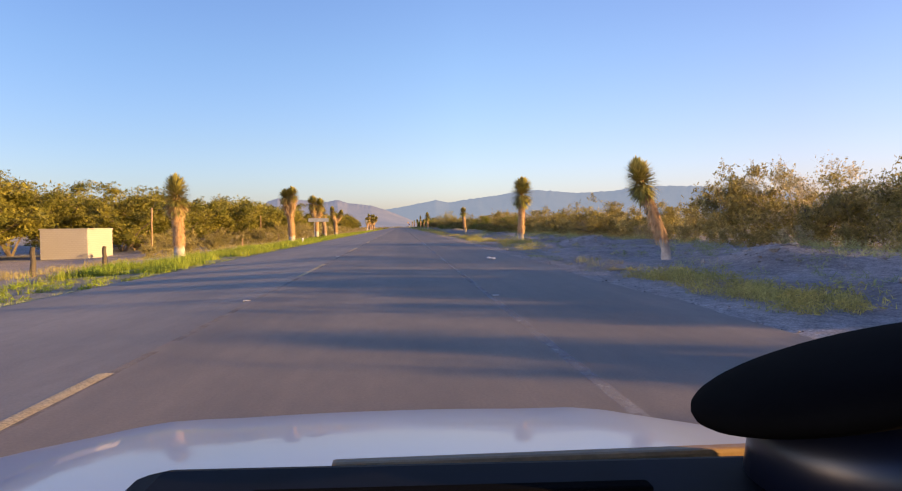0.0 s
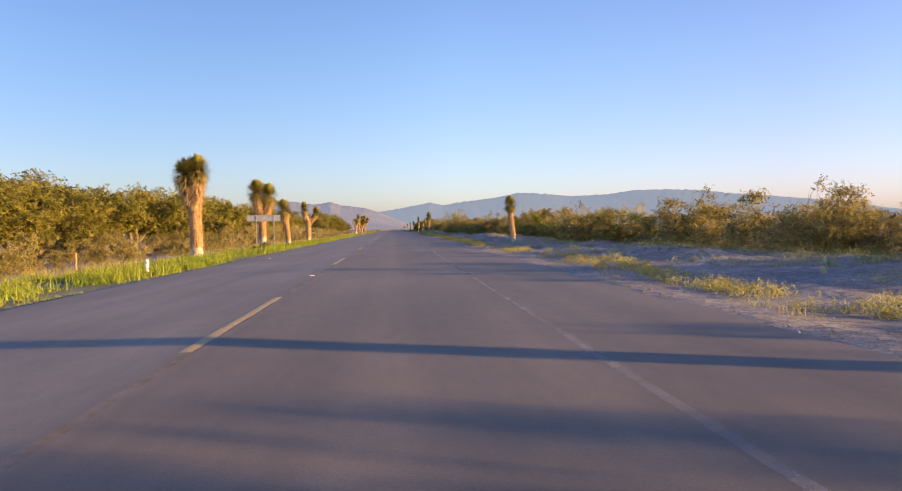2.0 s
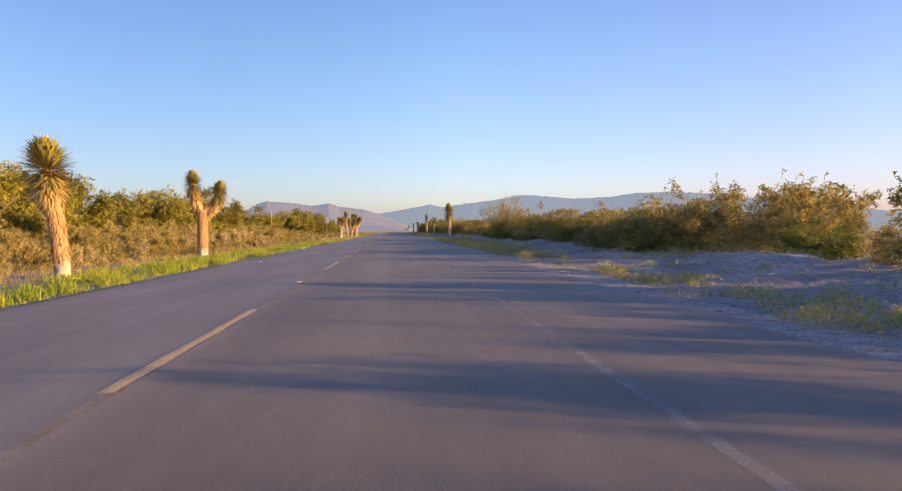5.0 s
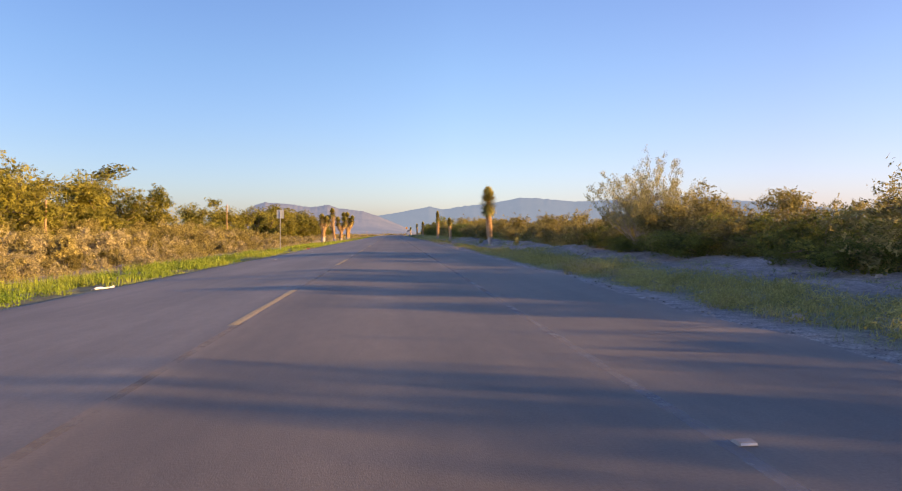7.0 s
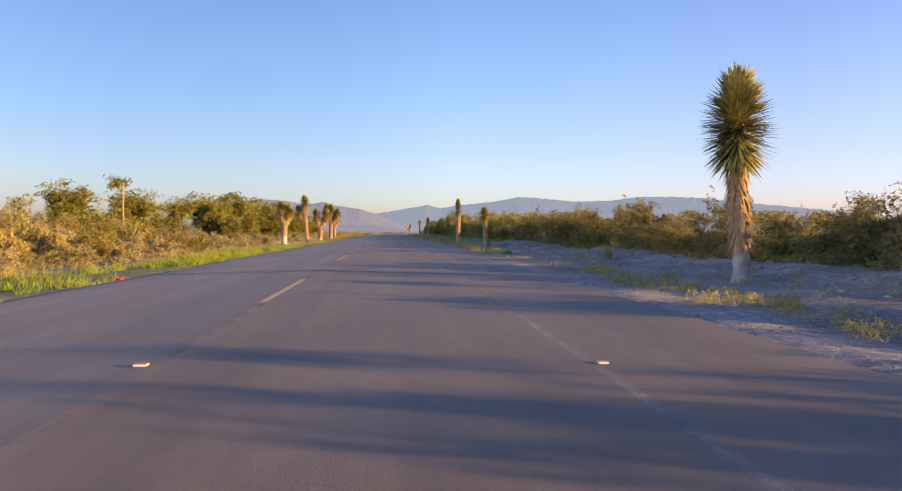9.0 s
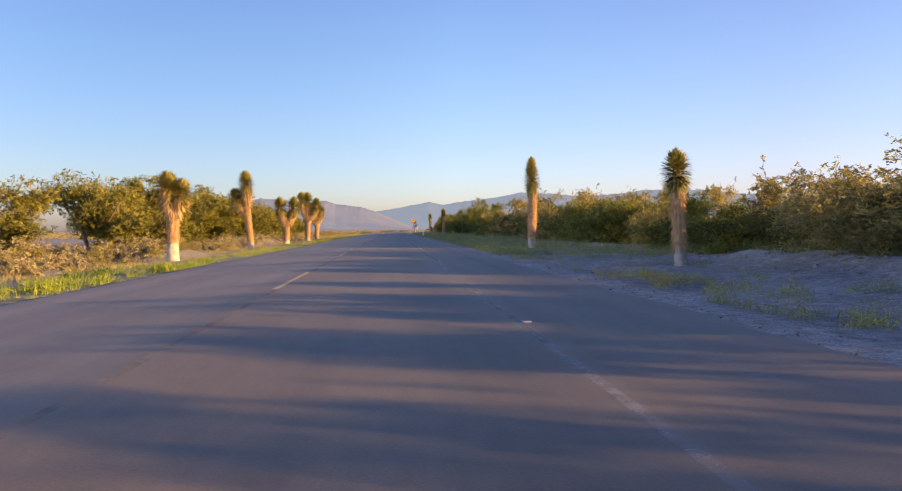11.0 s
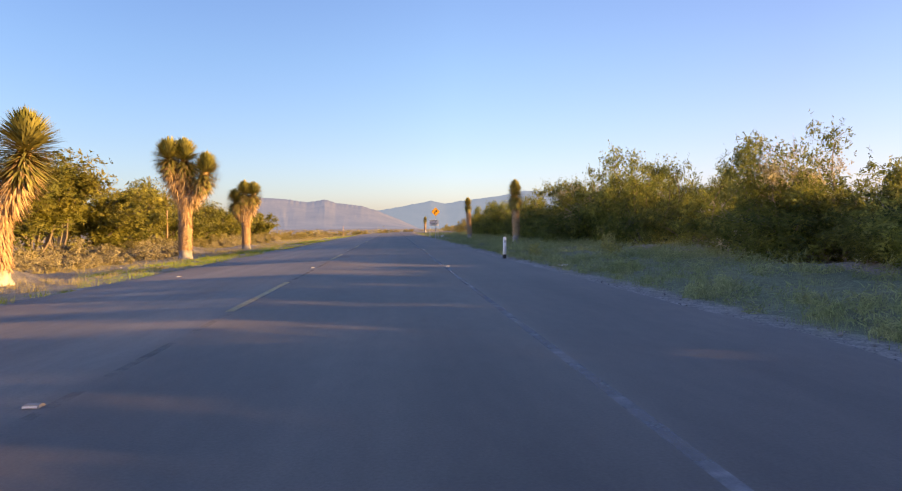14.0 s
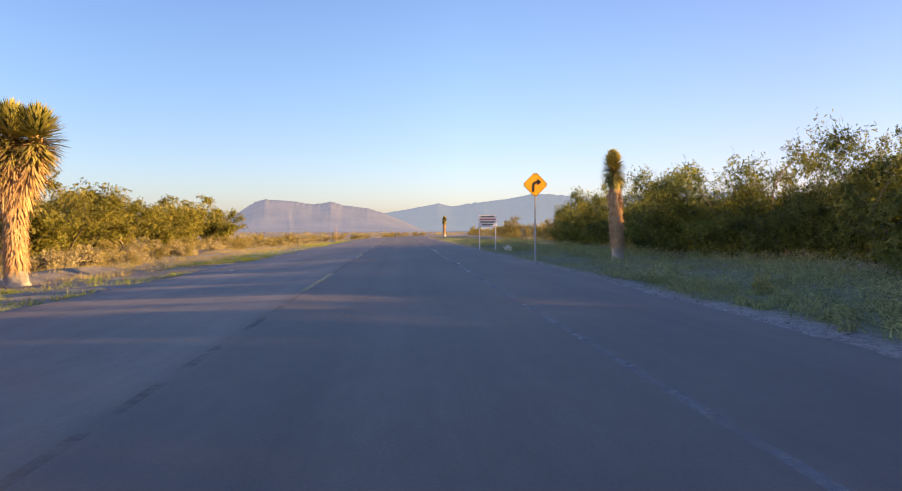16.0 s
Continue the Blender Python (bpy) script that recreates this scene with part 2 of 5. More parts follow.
M_GREEN = surface("mesquite_leaves", (0.066, 0.090, 0.020), (0.225, 0.228, 0.044), 0.9, 0.7, vary=0.25, island=0.4, translucent=0.55, sprays=20.0)
M_DRY = surface("dry_bush_leaves", (0.28, 0.235, 0.12), (0.40, 0.335, 0.185), 0.9, 0.8, vary=0.15, island=0.35, translucent=0.3, sprays=20.0)
M_GOLD = surface("golden_brush_leaves", (0.21, 0.18, 0.060), (0.35, 0.285, 0.105), 0.9, 0.8, vary=0.15, island=0.35, translucent=0.3, sprays=17.0)
M_TREE = surface("orchard_leaves", (0.125, 0.130, 0.022), (0.27, 0.235, 0.042), 0.5, 0.65, vary=0.15, island=0.35, translucent=0.45, sprays=9.0)
M_GRASS = surface("yellow_green_grass", (0.15, 0.235, 0.026), (0.33, 0.36, 0.05), 0.35, 0.8, island=0.3, translucent=0.4)
M_STRAW = surface("straw_weeds", (0.33, 0.27, 0.12), (0.42, 0.36, 0.19), 0.8, 0.85, island=0.3, translucent=0.45)
M_WEED = surface("grey_green_weeds", (0.22, 0.265, 0.10), (0.35, 0.37, 0.165), 0.6, 0.85, island=0.35, translucent=0.45)
M_HERB = surface("pale_verge_herbs", (0.28, 0.27, 0.075), (0.44, 0.39, 0.13), 0.7, 0.85, island=0.35, translucent=0.4)
M_YUCCA = surface("yucca_green_blades", (0.20, 0.195, 0.05), (0.36, 0.315, 0.10), 1.2, 0.5, island=0.35, translucent=0.12)
M_DEAD = surface("dead_yucca_blades", (0.42, 0.27, 0.13), (0.55, 0.38, 0.20), 2.0, 0.85, island=0.35, translucent=0.15)
M_YTRUNK = surface("shaggy_yucca_trunk", (0.38, 0.22, 0.11), (0.52, 0.34, 0.18), 7.0, 0.95, 0.9, 22.0, 0.35)
M_LIME = surface("limewash", (0.27, 0.24, 0.21), (0.44, 0.40, 0.36), 3.0, 0.9, 0.6, 25.0, 0.2)
M_PAD = surface("cactus_pad", (0.17, 0.22, 0.12), (0.25, 0.30, 0.18), 6.0, 0.7)
M_STONE = surface("grey_stone", (0.24, 0.21, 0.18), (0.36, 0.32, 0.28), 4.0, 0.9, vary=0.2, island=0.3)
M_BLOCK = surface("concrete_block", (0.30, 0.275, 0.24), (0.40, 0.365, 0.32), 1.2, 0.9, 0.5, 20.0, 0.15)
M_GALV = surface("galvanised_sheet", (0.34, 0.35, 0.36), (0.44, 0.45, 0.46), 3.0, 0.45, 0.0, 20.0, 0.1, metallic=0.6)
M_POLEWOOD = surface("weathered_pole_wood", (0.30, 0.18, 0.10), (0.42, 0.27, 0.16), 5.0, 0.9, 0.5, 30.0, stretch=(1, 1, 0.1))
M_DARKWOOD = surface("dark_post_wood", (0.05, 0.04, 0.03), (0.10, 0.08, 0.06), 6.0, 0.9, 0.5, 30.0, stretch=(1, 1, 0.1))
M_SIGN_YELLOW = surface("amber_sign_sheet", (0.78, 0.33, 0.015), (0.84, 0.38, 0.02), 2.0, 0.45, fine=0.05)
M_SIGN_WHITE = surface("white_sign_sheet", (0.62, 0.61, 0.60), (0.70, 0.69, 0.68), 2.0, 0.5, fine=0.05)
M_STUD = surface("dirty_stud_plastic", (0.26, 0.23, 0.19), (0.36, 0.32, 0.27), 8.0, 0.6)
M_BLACK = surface("black_sign_paint", (0.015, 0.015, 0.015), (0.03, 0.03, 0.03), 5.0, 0.5)
M_RED = surface("dull_red_paint", (0.30, 0.05, 0.04), (0.38, 0.08, 0.06), 5.0, 0.5)
M_POST_WHITE = surface("white_post_plastic", (0.72, 0.70, 0.66), (0.80, 0.78, 0.75), 6.0, 0.5, fine=0.1)
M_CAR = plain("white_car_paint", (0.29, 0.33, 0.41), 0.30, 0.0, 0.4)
# tan that stands for sunlight along the windscreen's foot
M_SUN_TAN = surface("sunlit_tan", (0.22, 0.135, 0.06), (0.28, 0.18, 0.085), 12.0, 0.5)
M_RUBBER = surface("black_rubber", (0.002, 0.002, 0.002), (0.003, 0.003, 0.003), 20.0, 0.9, spec=0.02)
M_GLOSS = plain("dark_glossy_plastic", (0.002, 0.004, 0.012), 0.35)
M_DASH = surface("black_soft_plastic", (0.002, 0.002, 0.004), (0.003, 0.004, 0.008), 20.0, 0.6, spec=0.06)


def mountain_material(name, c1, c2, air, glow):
    """Distant rock slopes, a far backdrop; the blue haze of the air is put in as a faint glow of their surface."""
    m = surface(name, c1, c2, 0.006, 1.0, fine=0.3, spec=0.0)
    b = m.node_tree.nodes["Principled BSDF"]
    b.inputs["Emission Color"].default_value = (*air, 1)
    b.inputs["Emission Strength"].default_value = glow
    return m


# the haze over each range is a blue emission in its material
M_MOUNT_NEAR = mountain_material("near_range_hazed", (0.064, 0.058, 0.045), (0.098, 0.086, 0.066), (0.24, 0.33, 0.44), 0.27)
M_MOUNT_FAR = mountain_material("far_range_hazed", (0.030, 0.034, 0.036), (0.042, 0.044, 0.044), (0.23, 0.36, 0.45), 0.34)


# ---- building helpers ----
def mesh_of(name, verts, faces, material, smooth=False):
    me = bpy.data.meshes.new(name)
    me.from_pydata(verts if isinstance(verts, list) else verts.tolist(), [], faces if isinstance(faces, list) else faces.tolist())
    me.materials.append(material)
    if smooth:
        me.polygons.foreach_set("use_smooth", [True] * len(me.polygons))
    me.update()
    return me


def part(name, shape, material, parent, label="", smooth=False):
    """Link a bmesh, or a ready mesh, as one mesh object under a thing or a part."""
    if isinstance(shape, bmesh.types.BMesh):
        me = bpy.data.meshes.new(name)
        shape.to_mesh(me)
        shape.free()
        me.materials.append(material)
        if smooth:
            me.polygons.foreach_set("use_smooth", [True] * len(me.polygons))
    else:
        me = shape
    ob = new(name, me)
    ob.parent = parent
    return tagged(ob, label)


def box(size, at=(0, 0, 0), bevel=0.0):
    bm = bmesh.new()
    bmesh.ops.create_cube(bm, size=1.0, matrix=Matrix.Translation(at) @ Matrix.Diagonal((*size, 1)))
    if bevel:
        bmesh.ops.bevel(bm, geom=bm.edges[:], offset=bevel, segments=2, affect="EDGES", profile=0.6)
    return bm


def rod(r0, r1, height, at=(0, 0, 0), sides=10, bevel=0.0):
    bm = bmesh.new()
    bmesh.ops.create_cone(bm, cap_ends=True, segments=sides, radius1=r0, radius2=r1, depth=height,
                          matrix=Matrix.Translation((at[0], at[1], at[2] + height / 2)))
    if bevel:
        rim = [e for e in bm.edges if abs(e.verts[0].co.z - e.verts[1].co.z) < 1e-5]
        bmesh.ops.bevel(bm, geom=rim, offset=bevel, segments=2, affect="EDGES")
    return bm


def tube(points, radii, sides, verts, faces):
    """Append a tapered tube along the points to the two lists."""
    start = len(verts)
    for n, p in enumerate(points):
        a = points[min(n + 1, len(points) - 1)] - points[max(n - 1, 0)]
        a.normalize()
        u = a.orthogonal().normalized()
        v = a.cross(u)
        for k in range(sides):
            w = 2 * math.pi * k / sides
            q = p + radii[n] * (math.cos(w) * u + math.sin(w) * v)
            verts.append((q.x, q.y, q.z))
    for n in range(len(points) - 1):
        for k in range(sides):
            a, b = start + n * sides + k, start + n * sides + (k + 1) % sides
            faces.append((a, b, b + sides, a + sides))


def cards(rng, centres, length, width, up=0.3):
    """Many small pointed leaves, each one triangle, round the centres."""
    n = len(centres)
    d = rng.normal(size=(n, 3))
    d[:, 2] += up
    d /= np.linalg.norm(d, axis=1, keepdims=True)
    s = np.cross(d, rng.normal(size=(n, 3)))
    s /= np.linalg.norm(s, axis=1, keepdims=True) + 1e-9
    size = rng.uniform(0.6, 1.2, (n, 1))
    a = centres - d * length * size / 2
    verts = np.stack([a + s * width * size / 2, centres + d * length * size / 2, a - s * width * size / 2], 1).reshape(-1, 3)
    return verts, np.arange(3 * n).reshape(-1, 3)


# ---- terrain ----
BEND = 430.0


def road_x(y):
    """The road's sideways offset: straight, then bending to the right far ahead."""
    return max(0.0, y - BEND) ** 2 / 640.0


def road_z(u):
    return 0.0 if u > -2.3 else 0.055 * (u + 2.3)


LEFT_EDGE, RIGHT_EDGE = -7.5, 4.0
PROFILE_U = [-4900, -300, -60, -31, -20, -14, -9.5, -7.7, -7.3, -2.3, 3.8, 4.2, 5.5, 8, 12, 60, 4900]
PROFILE_Z = [-3.0, -2.6, -2.2, -1.8, -1.2, -0.85, -0.52, -0.41, -0.40, -0.10, -0.10, -0.035, -0.06, 0.0, 0.05, 0.15, 0.2]


HEAPS = ((8.0, 96.0, 1.5, 2.2, 0.62), (9.9, 16.5, 1.2, 1.8, 0.28), (9.2, 178.0, 1.4, 2.2, 0.42), (10.4, 36.5, 1.0, 1.6, 0.26), (11.8, 41.0, 1.0, 1.8, 0.25),
         (9.9, 62.0, 1.3, 2.6, 0.30), (10.4, 120.0, 1.3, 3.0, 0.35), (11.4, 300.0, 1.2, 2.5, 0.35), (-20.0, 316.0, 3.0, 5.0, 0.9), (-19.5, 352.0, 2.6, 5.0, 0.8))


def ground_z(x, y):
    u = x - road_x(y)
    z = float(np.interp(u, PROFILE_U, PROFILE_Z))
    if -8.0 < u < 4.3 or abs(u) > 120 or y > 700 or y < -60:
        return z
    far = min(1.0, max(0.0, u - 4.3) / 2.0) if u > 0 else min(1.0, (-8.0 - u) / 3.0)
    z += far * 0.12 * noise.noise(Vector((x * 0.45, y * 0.45, 0.0))) + far * 0.05 * noise.noise(Vector((x * 1.4, y * 1.4, 3.0)))
    if 4.3 < u < 14:
        z += far * (0.085 * noise.noise(Vector((x * 3.1, y * 2.6, 5.0))) + 0.05 * abs(noise.noise(Vector((x * 0.9, y * 0.7, 9.0)))))
    if 8.6 < u < 15:
        swell = math.sin(math.pi * (u - 8.6) / 6.4)
        z += swell * max(0.0, 0.10 + 0.42 * noise.noise(Vector((x * 0.22, y * 0.13, 7.0))))
    # heaps of dumped earth and a graded ridge in front of the thicket
    for hx, hy, rx, ry, hh in HEAPS:
        q = ((u - hx) / rx) ** 2 + ((y - hy) / ry) ** 2
        if q < 6:
            z += hh * math.exp(-q) * (1 + 0.5 * noise.noise(Vector((x * 1.1, y * 1.1, 21.0))))
    if 9.0 < u < 13.0 and 192 < y < 252:
        z += 0.22 * math.exp(-((u - 10.9) / 0.8) ** 2) * (0.8 + 0.8 * noise.noise(Vector((x * 0.5, y * 0.4, 31.0))))
    if -30 < u < -15 and 255 < y < 420:
        z += 0.9 * max(0.0, noise.noise(Vector((x * 0.16, y * 0.11, 11.0))))
    return z


def spread(*runs):
    out = []
    for a, b, step in runs:
        out += list(np.arange(a, b, step))
    return out


def build_ground():
    xs = [-4900, -2000, -900, -400, -200, -120] + spread((-80, -30, 5.0), (-30, -8.2, 1.2)) + [-8.2, -7.7, -7.3, -2.3, 3.8, 4.1, 4.4] \
        + spread((4.8, 13, 0.34), (13, 18, 0.8), (18, 40, 2.0), (40, 120, 8.0)) + [120, 200, 400, 900, 2000, 4900]
    ys = [-4900, -1500, -500, -150] + spread((-60, -6, 2.0), (-6, 400, 0.7), (400, 430, 1.5), (430, 640, 5.0)) + [640, 700, 800, 1000, 1500, 2500, 4900]
    verts, faces = [], []
    for y in ys:
        shift = road_x(y) if y < 760 else road_x(760)
        for x in xs:
            px = x + (shift if abs(x) < 150 else 0.0)
            verts.append((px, y, ground_z(px, y)))
    w = len(xs)
    for j in range(len(ys) - 1):
        for i in range(w - 1):
            a = j * w + i
            faces.append((a, a + 1, a + w + 1, a + w))
    ob = new("ground", mesh_of("ground", verts, faces, M_GROUND, True))
    tagged(ob, "dry pale desert soil with gravel, litter and thin weeds", "ground", kind="structure")


build_ground()


def build_road():
    rng = random.Random(5)
    us = [LEFT_EDGE, -7.35, -6.0, -4.5, -2.9, -2.3, -1.7, 0.0, 2.0, 3.85, RIGHT_EDGE]
    verts, faces = [], []
    ys = spread((-60, 430, 0.5), (430, 760, 4.0))
    ragged_l = ragged_r = 0.0
    for y in ys:
        ragged_l = 0.8 * ragged_l + rng.uniform(-0.03, 0.03)
        ragged_r = 0.85 * ragged_r + rng.uniform(-0.09, 0.09)
        row = [u + (ragged_l if n == 0 else ragged_r if n == len(us) - 1 else ragged_r * 0.8 if n == len(us) - 2 else 0.0) for n, u in enumerate(us)]
        top = [(road_x(y) + u, y, road_z(u)) for u in row]
        top[0] = (top[0][0], y, top[0][2] - 0.015)
        verts += [(top[0][0] - 0.01, y, top[0][2] - 0.12)] + top + [(top[-1][0] + 0.02, y, top[-1][2] - 0.10)]
    w = len(us) + 2
    for j in range(len(ys) - 1):
        for i in range(w - 1):
            a = j * w + i
            faces.append((a, a + 1, a + w + 1, a + w))
    road = new("road", mesh_of("road", verts, faces, M_ASPHALT))
    tagged(road, "worn grey two-lane asphalt road with faded markings", "road", kind="structure")
    # centre dashes, 5 m long every 15 m
    dash = None
    for k in range(-3, 28):
        y0 = 0.58 + 15 * k
        if dash is None:
            v, f = [], []
            for n in range(11):
                for x in (-0.058, 0.0, 0.064):
                    v.append((x + (rng.uniform(-0.008, 0.008) if x else 0.0), n * 0.5, 0.003 + 0.055 * min(x, 0.0)))
            for n in range(10):
                for k in (0, 1):
                    a = 3 * n + k
                    f.append((a, a + 1, a + 4, a + 3))
            dash = mesh_of("centre_dash", v, f, M_YELLOW)
        ob = part("centre_dash", dash, None, road, "worn yellow centre dash")
        ob.location = (-2.3, y0, 0.0)
    for name, x, half, material, label in (("faded_centre_line", -2.25, 0.045, M_GHOST, "ghost of an older centre line"),
                                           ("edge_line", 1.42, 0.05, M_WHITE_LINE, "faded white edge line")):
        v, f = [], []
        steps = spread((-50, 430, 2.0), (430, 700, 5.0))
        for y in steps:
            for s in (-half, half):
                v.append((road_x(y) + x + s, y, 0.001))
        for n in range(len(steps) - 1):
            f.append((2 * n, 2 * n + 1, 2 * n + 3, 2 * n + 2))
        part(name, mesh_of(name, v, f, material), material, road, label)
    return road


road = build_road()


def build_mountains():
    """Two ranges beyond the plain, each a ridge with spurs and gullies falling to its foot."""
    def ridge(name, dist, angles, heights, depth, material, label, seed):
        verts, faces = [], []
        na, nd = 380, 14
        for i in range(na):
            az = angles[0] + (angles[-1] - angles[0]) * i / (na - 1)
            top = float(np.interp(az, angles, heights)) * dist / 1000.0
            for j in range(nd):
                q = j / (nd - 1)
                r = dist - depth * (1 - q)
                x, y = r * math.sin(radians(az)), r * math.cos(radians(az))
                gully = noise.fractal(Vector((az * 0.75 + 0.9 * q + 0.7 * noise.noise(Vector((az * 0.6, q * 2.2, seed))), q * 1.6, seed)), 0.9, 2.1, 4)
                rise = q ** 1.35 * (1 + 0.055 * gully * (1 - q) * 2.2) + (0.03 * noise.noise(Vector((az * 3.1, seed, 0))) + 0.007 * noise.noise(Vector((az * 7.0, seed, 4.0))) if q > 0.9 else 0.0)
                verts.append((x, y, -4.0 + (top + 4) * max(0.0, rise)))
            r = dist + depth * 0.4
            verts.append((r * math.sin(radians(az)), r * math.cos(radians(az)), -4.0))
        w = nd + 1
        for i in range(na - 1):
            for j in range(w - 1):
                a = i * w + j
                faces.append((a, a + w, a + w + 1, a + 1))
        ob = new(name, mesh_of(name, verts, faces, material, True))
        tagged(ob, label, "mountain", kind="structure")

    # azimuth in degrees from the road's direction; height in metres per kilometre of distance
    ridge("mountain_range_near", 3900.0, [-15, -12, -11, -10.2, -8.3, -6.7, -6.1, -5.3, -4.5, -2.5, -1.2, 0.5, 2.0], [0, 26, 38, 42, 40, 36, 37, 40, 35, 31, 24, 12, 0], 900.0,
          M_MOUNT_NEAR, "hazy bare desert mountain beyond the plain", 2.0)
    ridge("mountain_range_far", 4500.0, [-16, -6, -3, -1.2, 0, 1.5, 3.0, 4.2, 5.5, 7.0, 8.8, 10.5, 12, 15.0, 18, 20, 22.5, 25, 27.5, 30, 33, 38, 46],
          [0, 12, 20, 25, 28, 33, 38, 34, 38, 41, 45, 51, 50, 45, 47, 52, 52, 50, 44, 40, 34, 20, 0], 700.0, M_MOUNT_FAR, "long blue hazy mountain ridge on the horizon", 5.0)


build_mountains()


# ---- yuccas ----
def yucca_blades(rng, axis, core, length, count, lo, hi, width=0.05, even=1.0, rounding=0.12):
    """Stiff blades that stand out all round a head's axis (points from its foot to its tip), sloping lo degrees at the foot and hi at the tip."""
    verts, faces = [], []
    for n in range(count):
        q = rng.random() ** 0.9
        s = q * (len(axis) - 1)
        k = min(int(s), len(axis) - 2)
        p = axis[k].lerp(axis[k + 1], s - k)
        turn = rng.random() * 2 * math.pi
        slope = radians(lo + (hi - lo) * q ** even + rng.gauss(0, 13))
        out = Vector((math.cos(turn) * math.cos(slope), math.sin(turn) * math.cos(slope), math.sin(slope)))
        side = out.cross(Vector((0, 0, 1)))
        side = side.normalized() if side.length > 1e-3 else Vector((1, 0, 0))
        up = side.cross(out)
        size = length * rng.uniform(0.86, 1.06) * (1.12 - rounding * q * q)
        a = p + out * core * rng.uniform(0.25, 1.0)
        mid, tip = a + out * size * 0.5 - up * 0.015, a + out * size - Vector((0, 0, rng.uniform(0.0, 0.05)))
        w = width * rng.uniform(0.8, 1.15)
        i = len(verts)
        for q3 in (a - side * w * 0.4, a + side * w * 0.4, mid + side * w * 0.5 + up * 0.012, mid - side * w * 0.5 + up * 0.012, tip):
            verts.append(tuple(q3))
        faces += [(i, i + 1, i + 2, i + 3), (i + 3, i + 2, i + 4)]
    return verts, faces


def yucca(x, y, height, heads, lean=(0.0, 0.0), girth=0.20, paint=0.8, seed=0, label=""):
    """A yucca tree. heads: for each rosette its sideways offset, the height of its tip, the length of its live crown and of its dead skirt, and its blades' length."""
    rng = random.Random(seed)
    thing = new("yucca_tree")
    fork = (0.62 if len(heads) == 1 else 0.50) * height

    def stem(z):
        q = max(z, 0.0) / height
        return Vector((lean[0] * q ** 1.3 + 0.05 * math.sin(3 * q + seed), lean[1] * q ** 1.3 + 0.05 * math.cos(4 * q + seed), z))

    # trunk in two coats: bare shaggy bark above a limewashed foot
    def bark(z0, z1, rings, swell):
        sides, verts, faces = 14, [], []
        for n in range(rings):
            z = z0 + (z1 - z0) * n / (rings - 1)
            c = stem(z)
            flare = 1.0 + 0.30 * math.exp(-max(z, 0) / 0.22)
            for k in range(sides):
                w = 2 * math.pi * k / sides
                r = swell * girth * flare * (1.0 - 0.12 * z / height) * (1 + 0.22 * noise.noise(Vector((math.cos(w) * 2 + seed, math.sin(w) * 2, z * 5.0))))
                verts.append((c.x + r * math.cos(w), c.y + r * math.sin(w), z))
        for n in range(rings - 1):
            for k in range(sides):
                a, b = n * sides + k, n * sides + (k + 1) % sides
                faces.append((a, b, b + sides, a + sides))
        faces.append(tuple(range((rings - 1) * sides, rings * sides)))
        return verts, faces

    v, f = bark(paint - 0.1, fork + 0.25, 26, 0.97)
    # loose dead leaf bases hang down along the bark
    for n in range(int(520 * (fork - paint))):
        z = rng.uniform(paint + 0.05, fork + 0.2)
        w = rng.random() * 2 * math.pi
        c, r = stem(z), girth * (0.95 - 0.1 * z / height)
        p = Vector((c.x + r * math.cos(w), c.y + r * math.sin(w), z))
        t = Vector((-math.sin(w), math.cos(w), 0)) * rng.uniform(0.02, 0.045)
        flick = rng.uniform(0.05, 0.20)
        q = p + Vector((math.cos(w) * flick, math.sin(w) * flick, -rng.uniform(0.15, 0.42)))
        i = len(v)
        v += [tuple(p - t), tuple(p + t), tuple(q)]
        f.append((i, i + 1, i + 2))
    part("trunk", mesh_of("trunk", v, f, M_YTRUNK), None, thing)
    v, f = bark(-0.25, paint, 12, 1.0)
    part("painted_foot", mesh_of("painted_foot", v, f, M_LIME, True), None, thing, "limewashed foot of the trunk")
    for off, tip, crown, skirt, blade in heads:
        foot = stem(fork)
        top = Vector((stem(tip).x + off[0], stem(tip).y + off[1], tip + 0.10 * blade))
        axis = []
        for n in range(9):
            q = n / 8
            bowed = foot.lerp(top, q)
            sway = math.sin(q * math.pi) * 0.35
            axis.append(bowed + Vector((off[0], off[1], 0)) * sway * 0.6)
        span = tip - fork
        live0 = max(0.05, 1 - crown / span)
        dead0 = max(0.0, live0 - skirt / span)

        def piece(a, b):
            out = []
            for n in range(7):
                s = (a + (b - a) * n / 6) * 8
                k = min(int(s), 7)
                out.append(axis[k].lerp(axis[k + 1], s - k))
            return out

        v, f = [], []
        tube([p.copy() for p in axis], [girth * (0.92 - 0.35 * n / 8) for n in range(9)], 9, v, f)
        limb = part("limb", mesh_of("limb", v, f, M_YTRUNK), None, thing)
        live = piece(live0, 1.0)
        v, f = yucca_blades(rng, live, 0.34 * blade, 0.60 * blade, int(900 + 520 * crown), -62, 72, 0.046 + 0.026 * blade, 0.8, 0.36)
        part("crown", mesh_of("crown", v, f, M_YUCCA), None, limb, "green spiky leaf rosette")
        v, f = yucca_blades(rng, piece(0.0 if len(heads) > 1 else dead0, min(1.0, live0 + 0.12)), girth * 0.8, (0.66 if girth > 0.25 else 0.36) * blade, int(260 + 440 * skirt), -86, -8 if girth > 0.25 else -60, 0.06, 1.6)
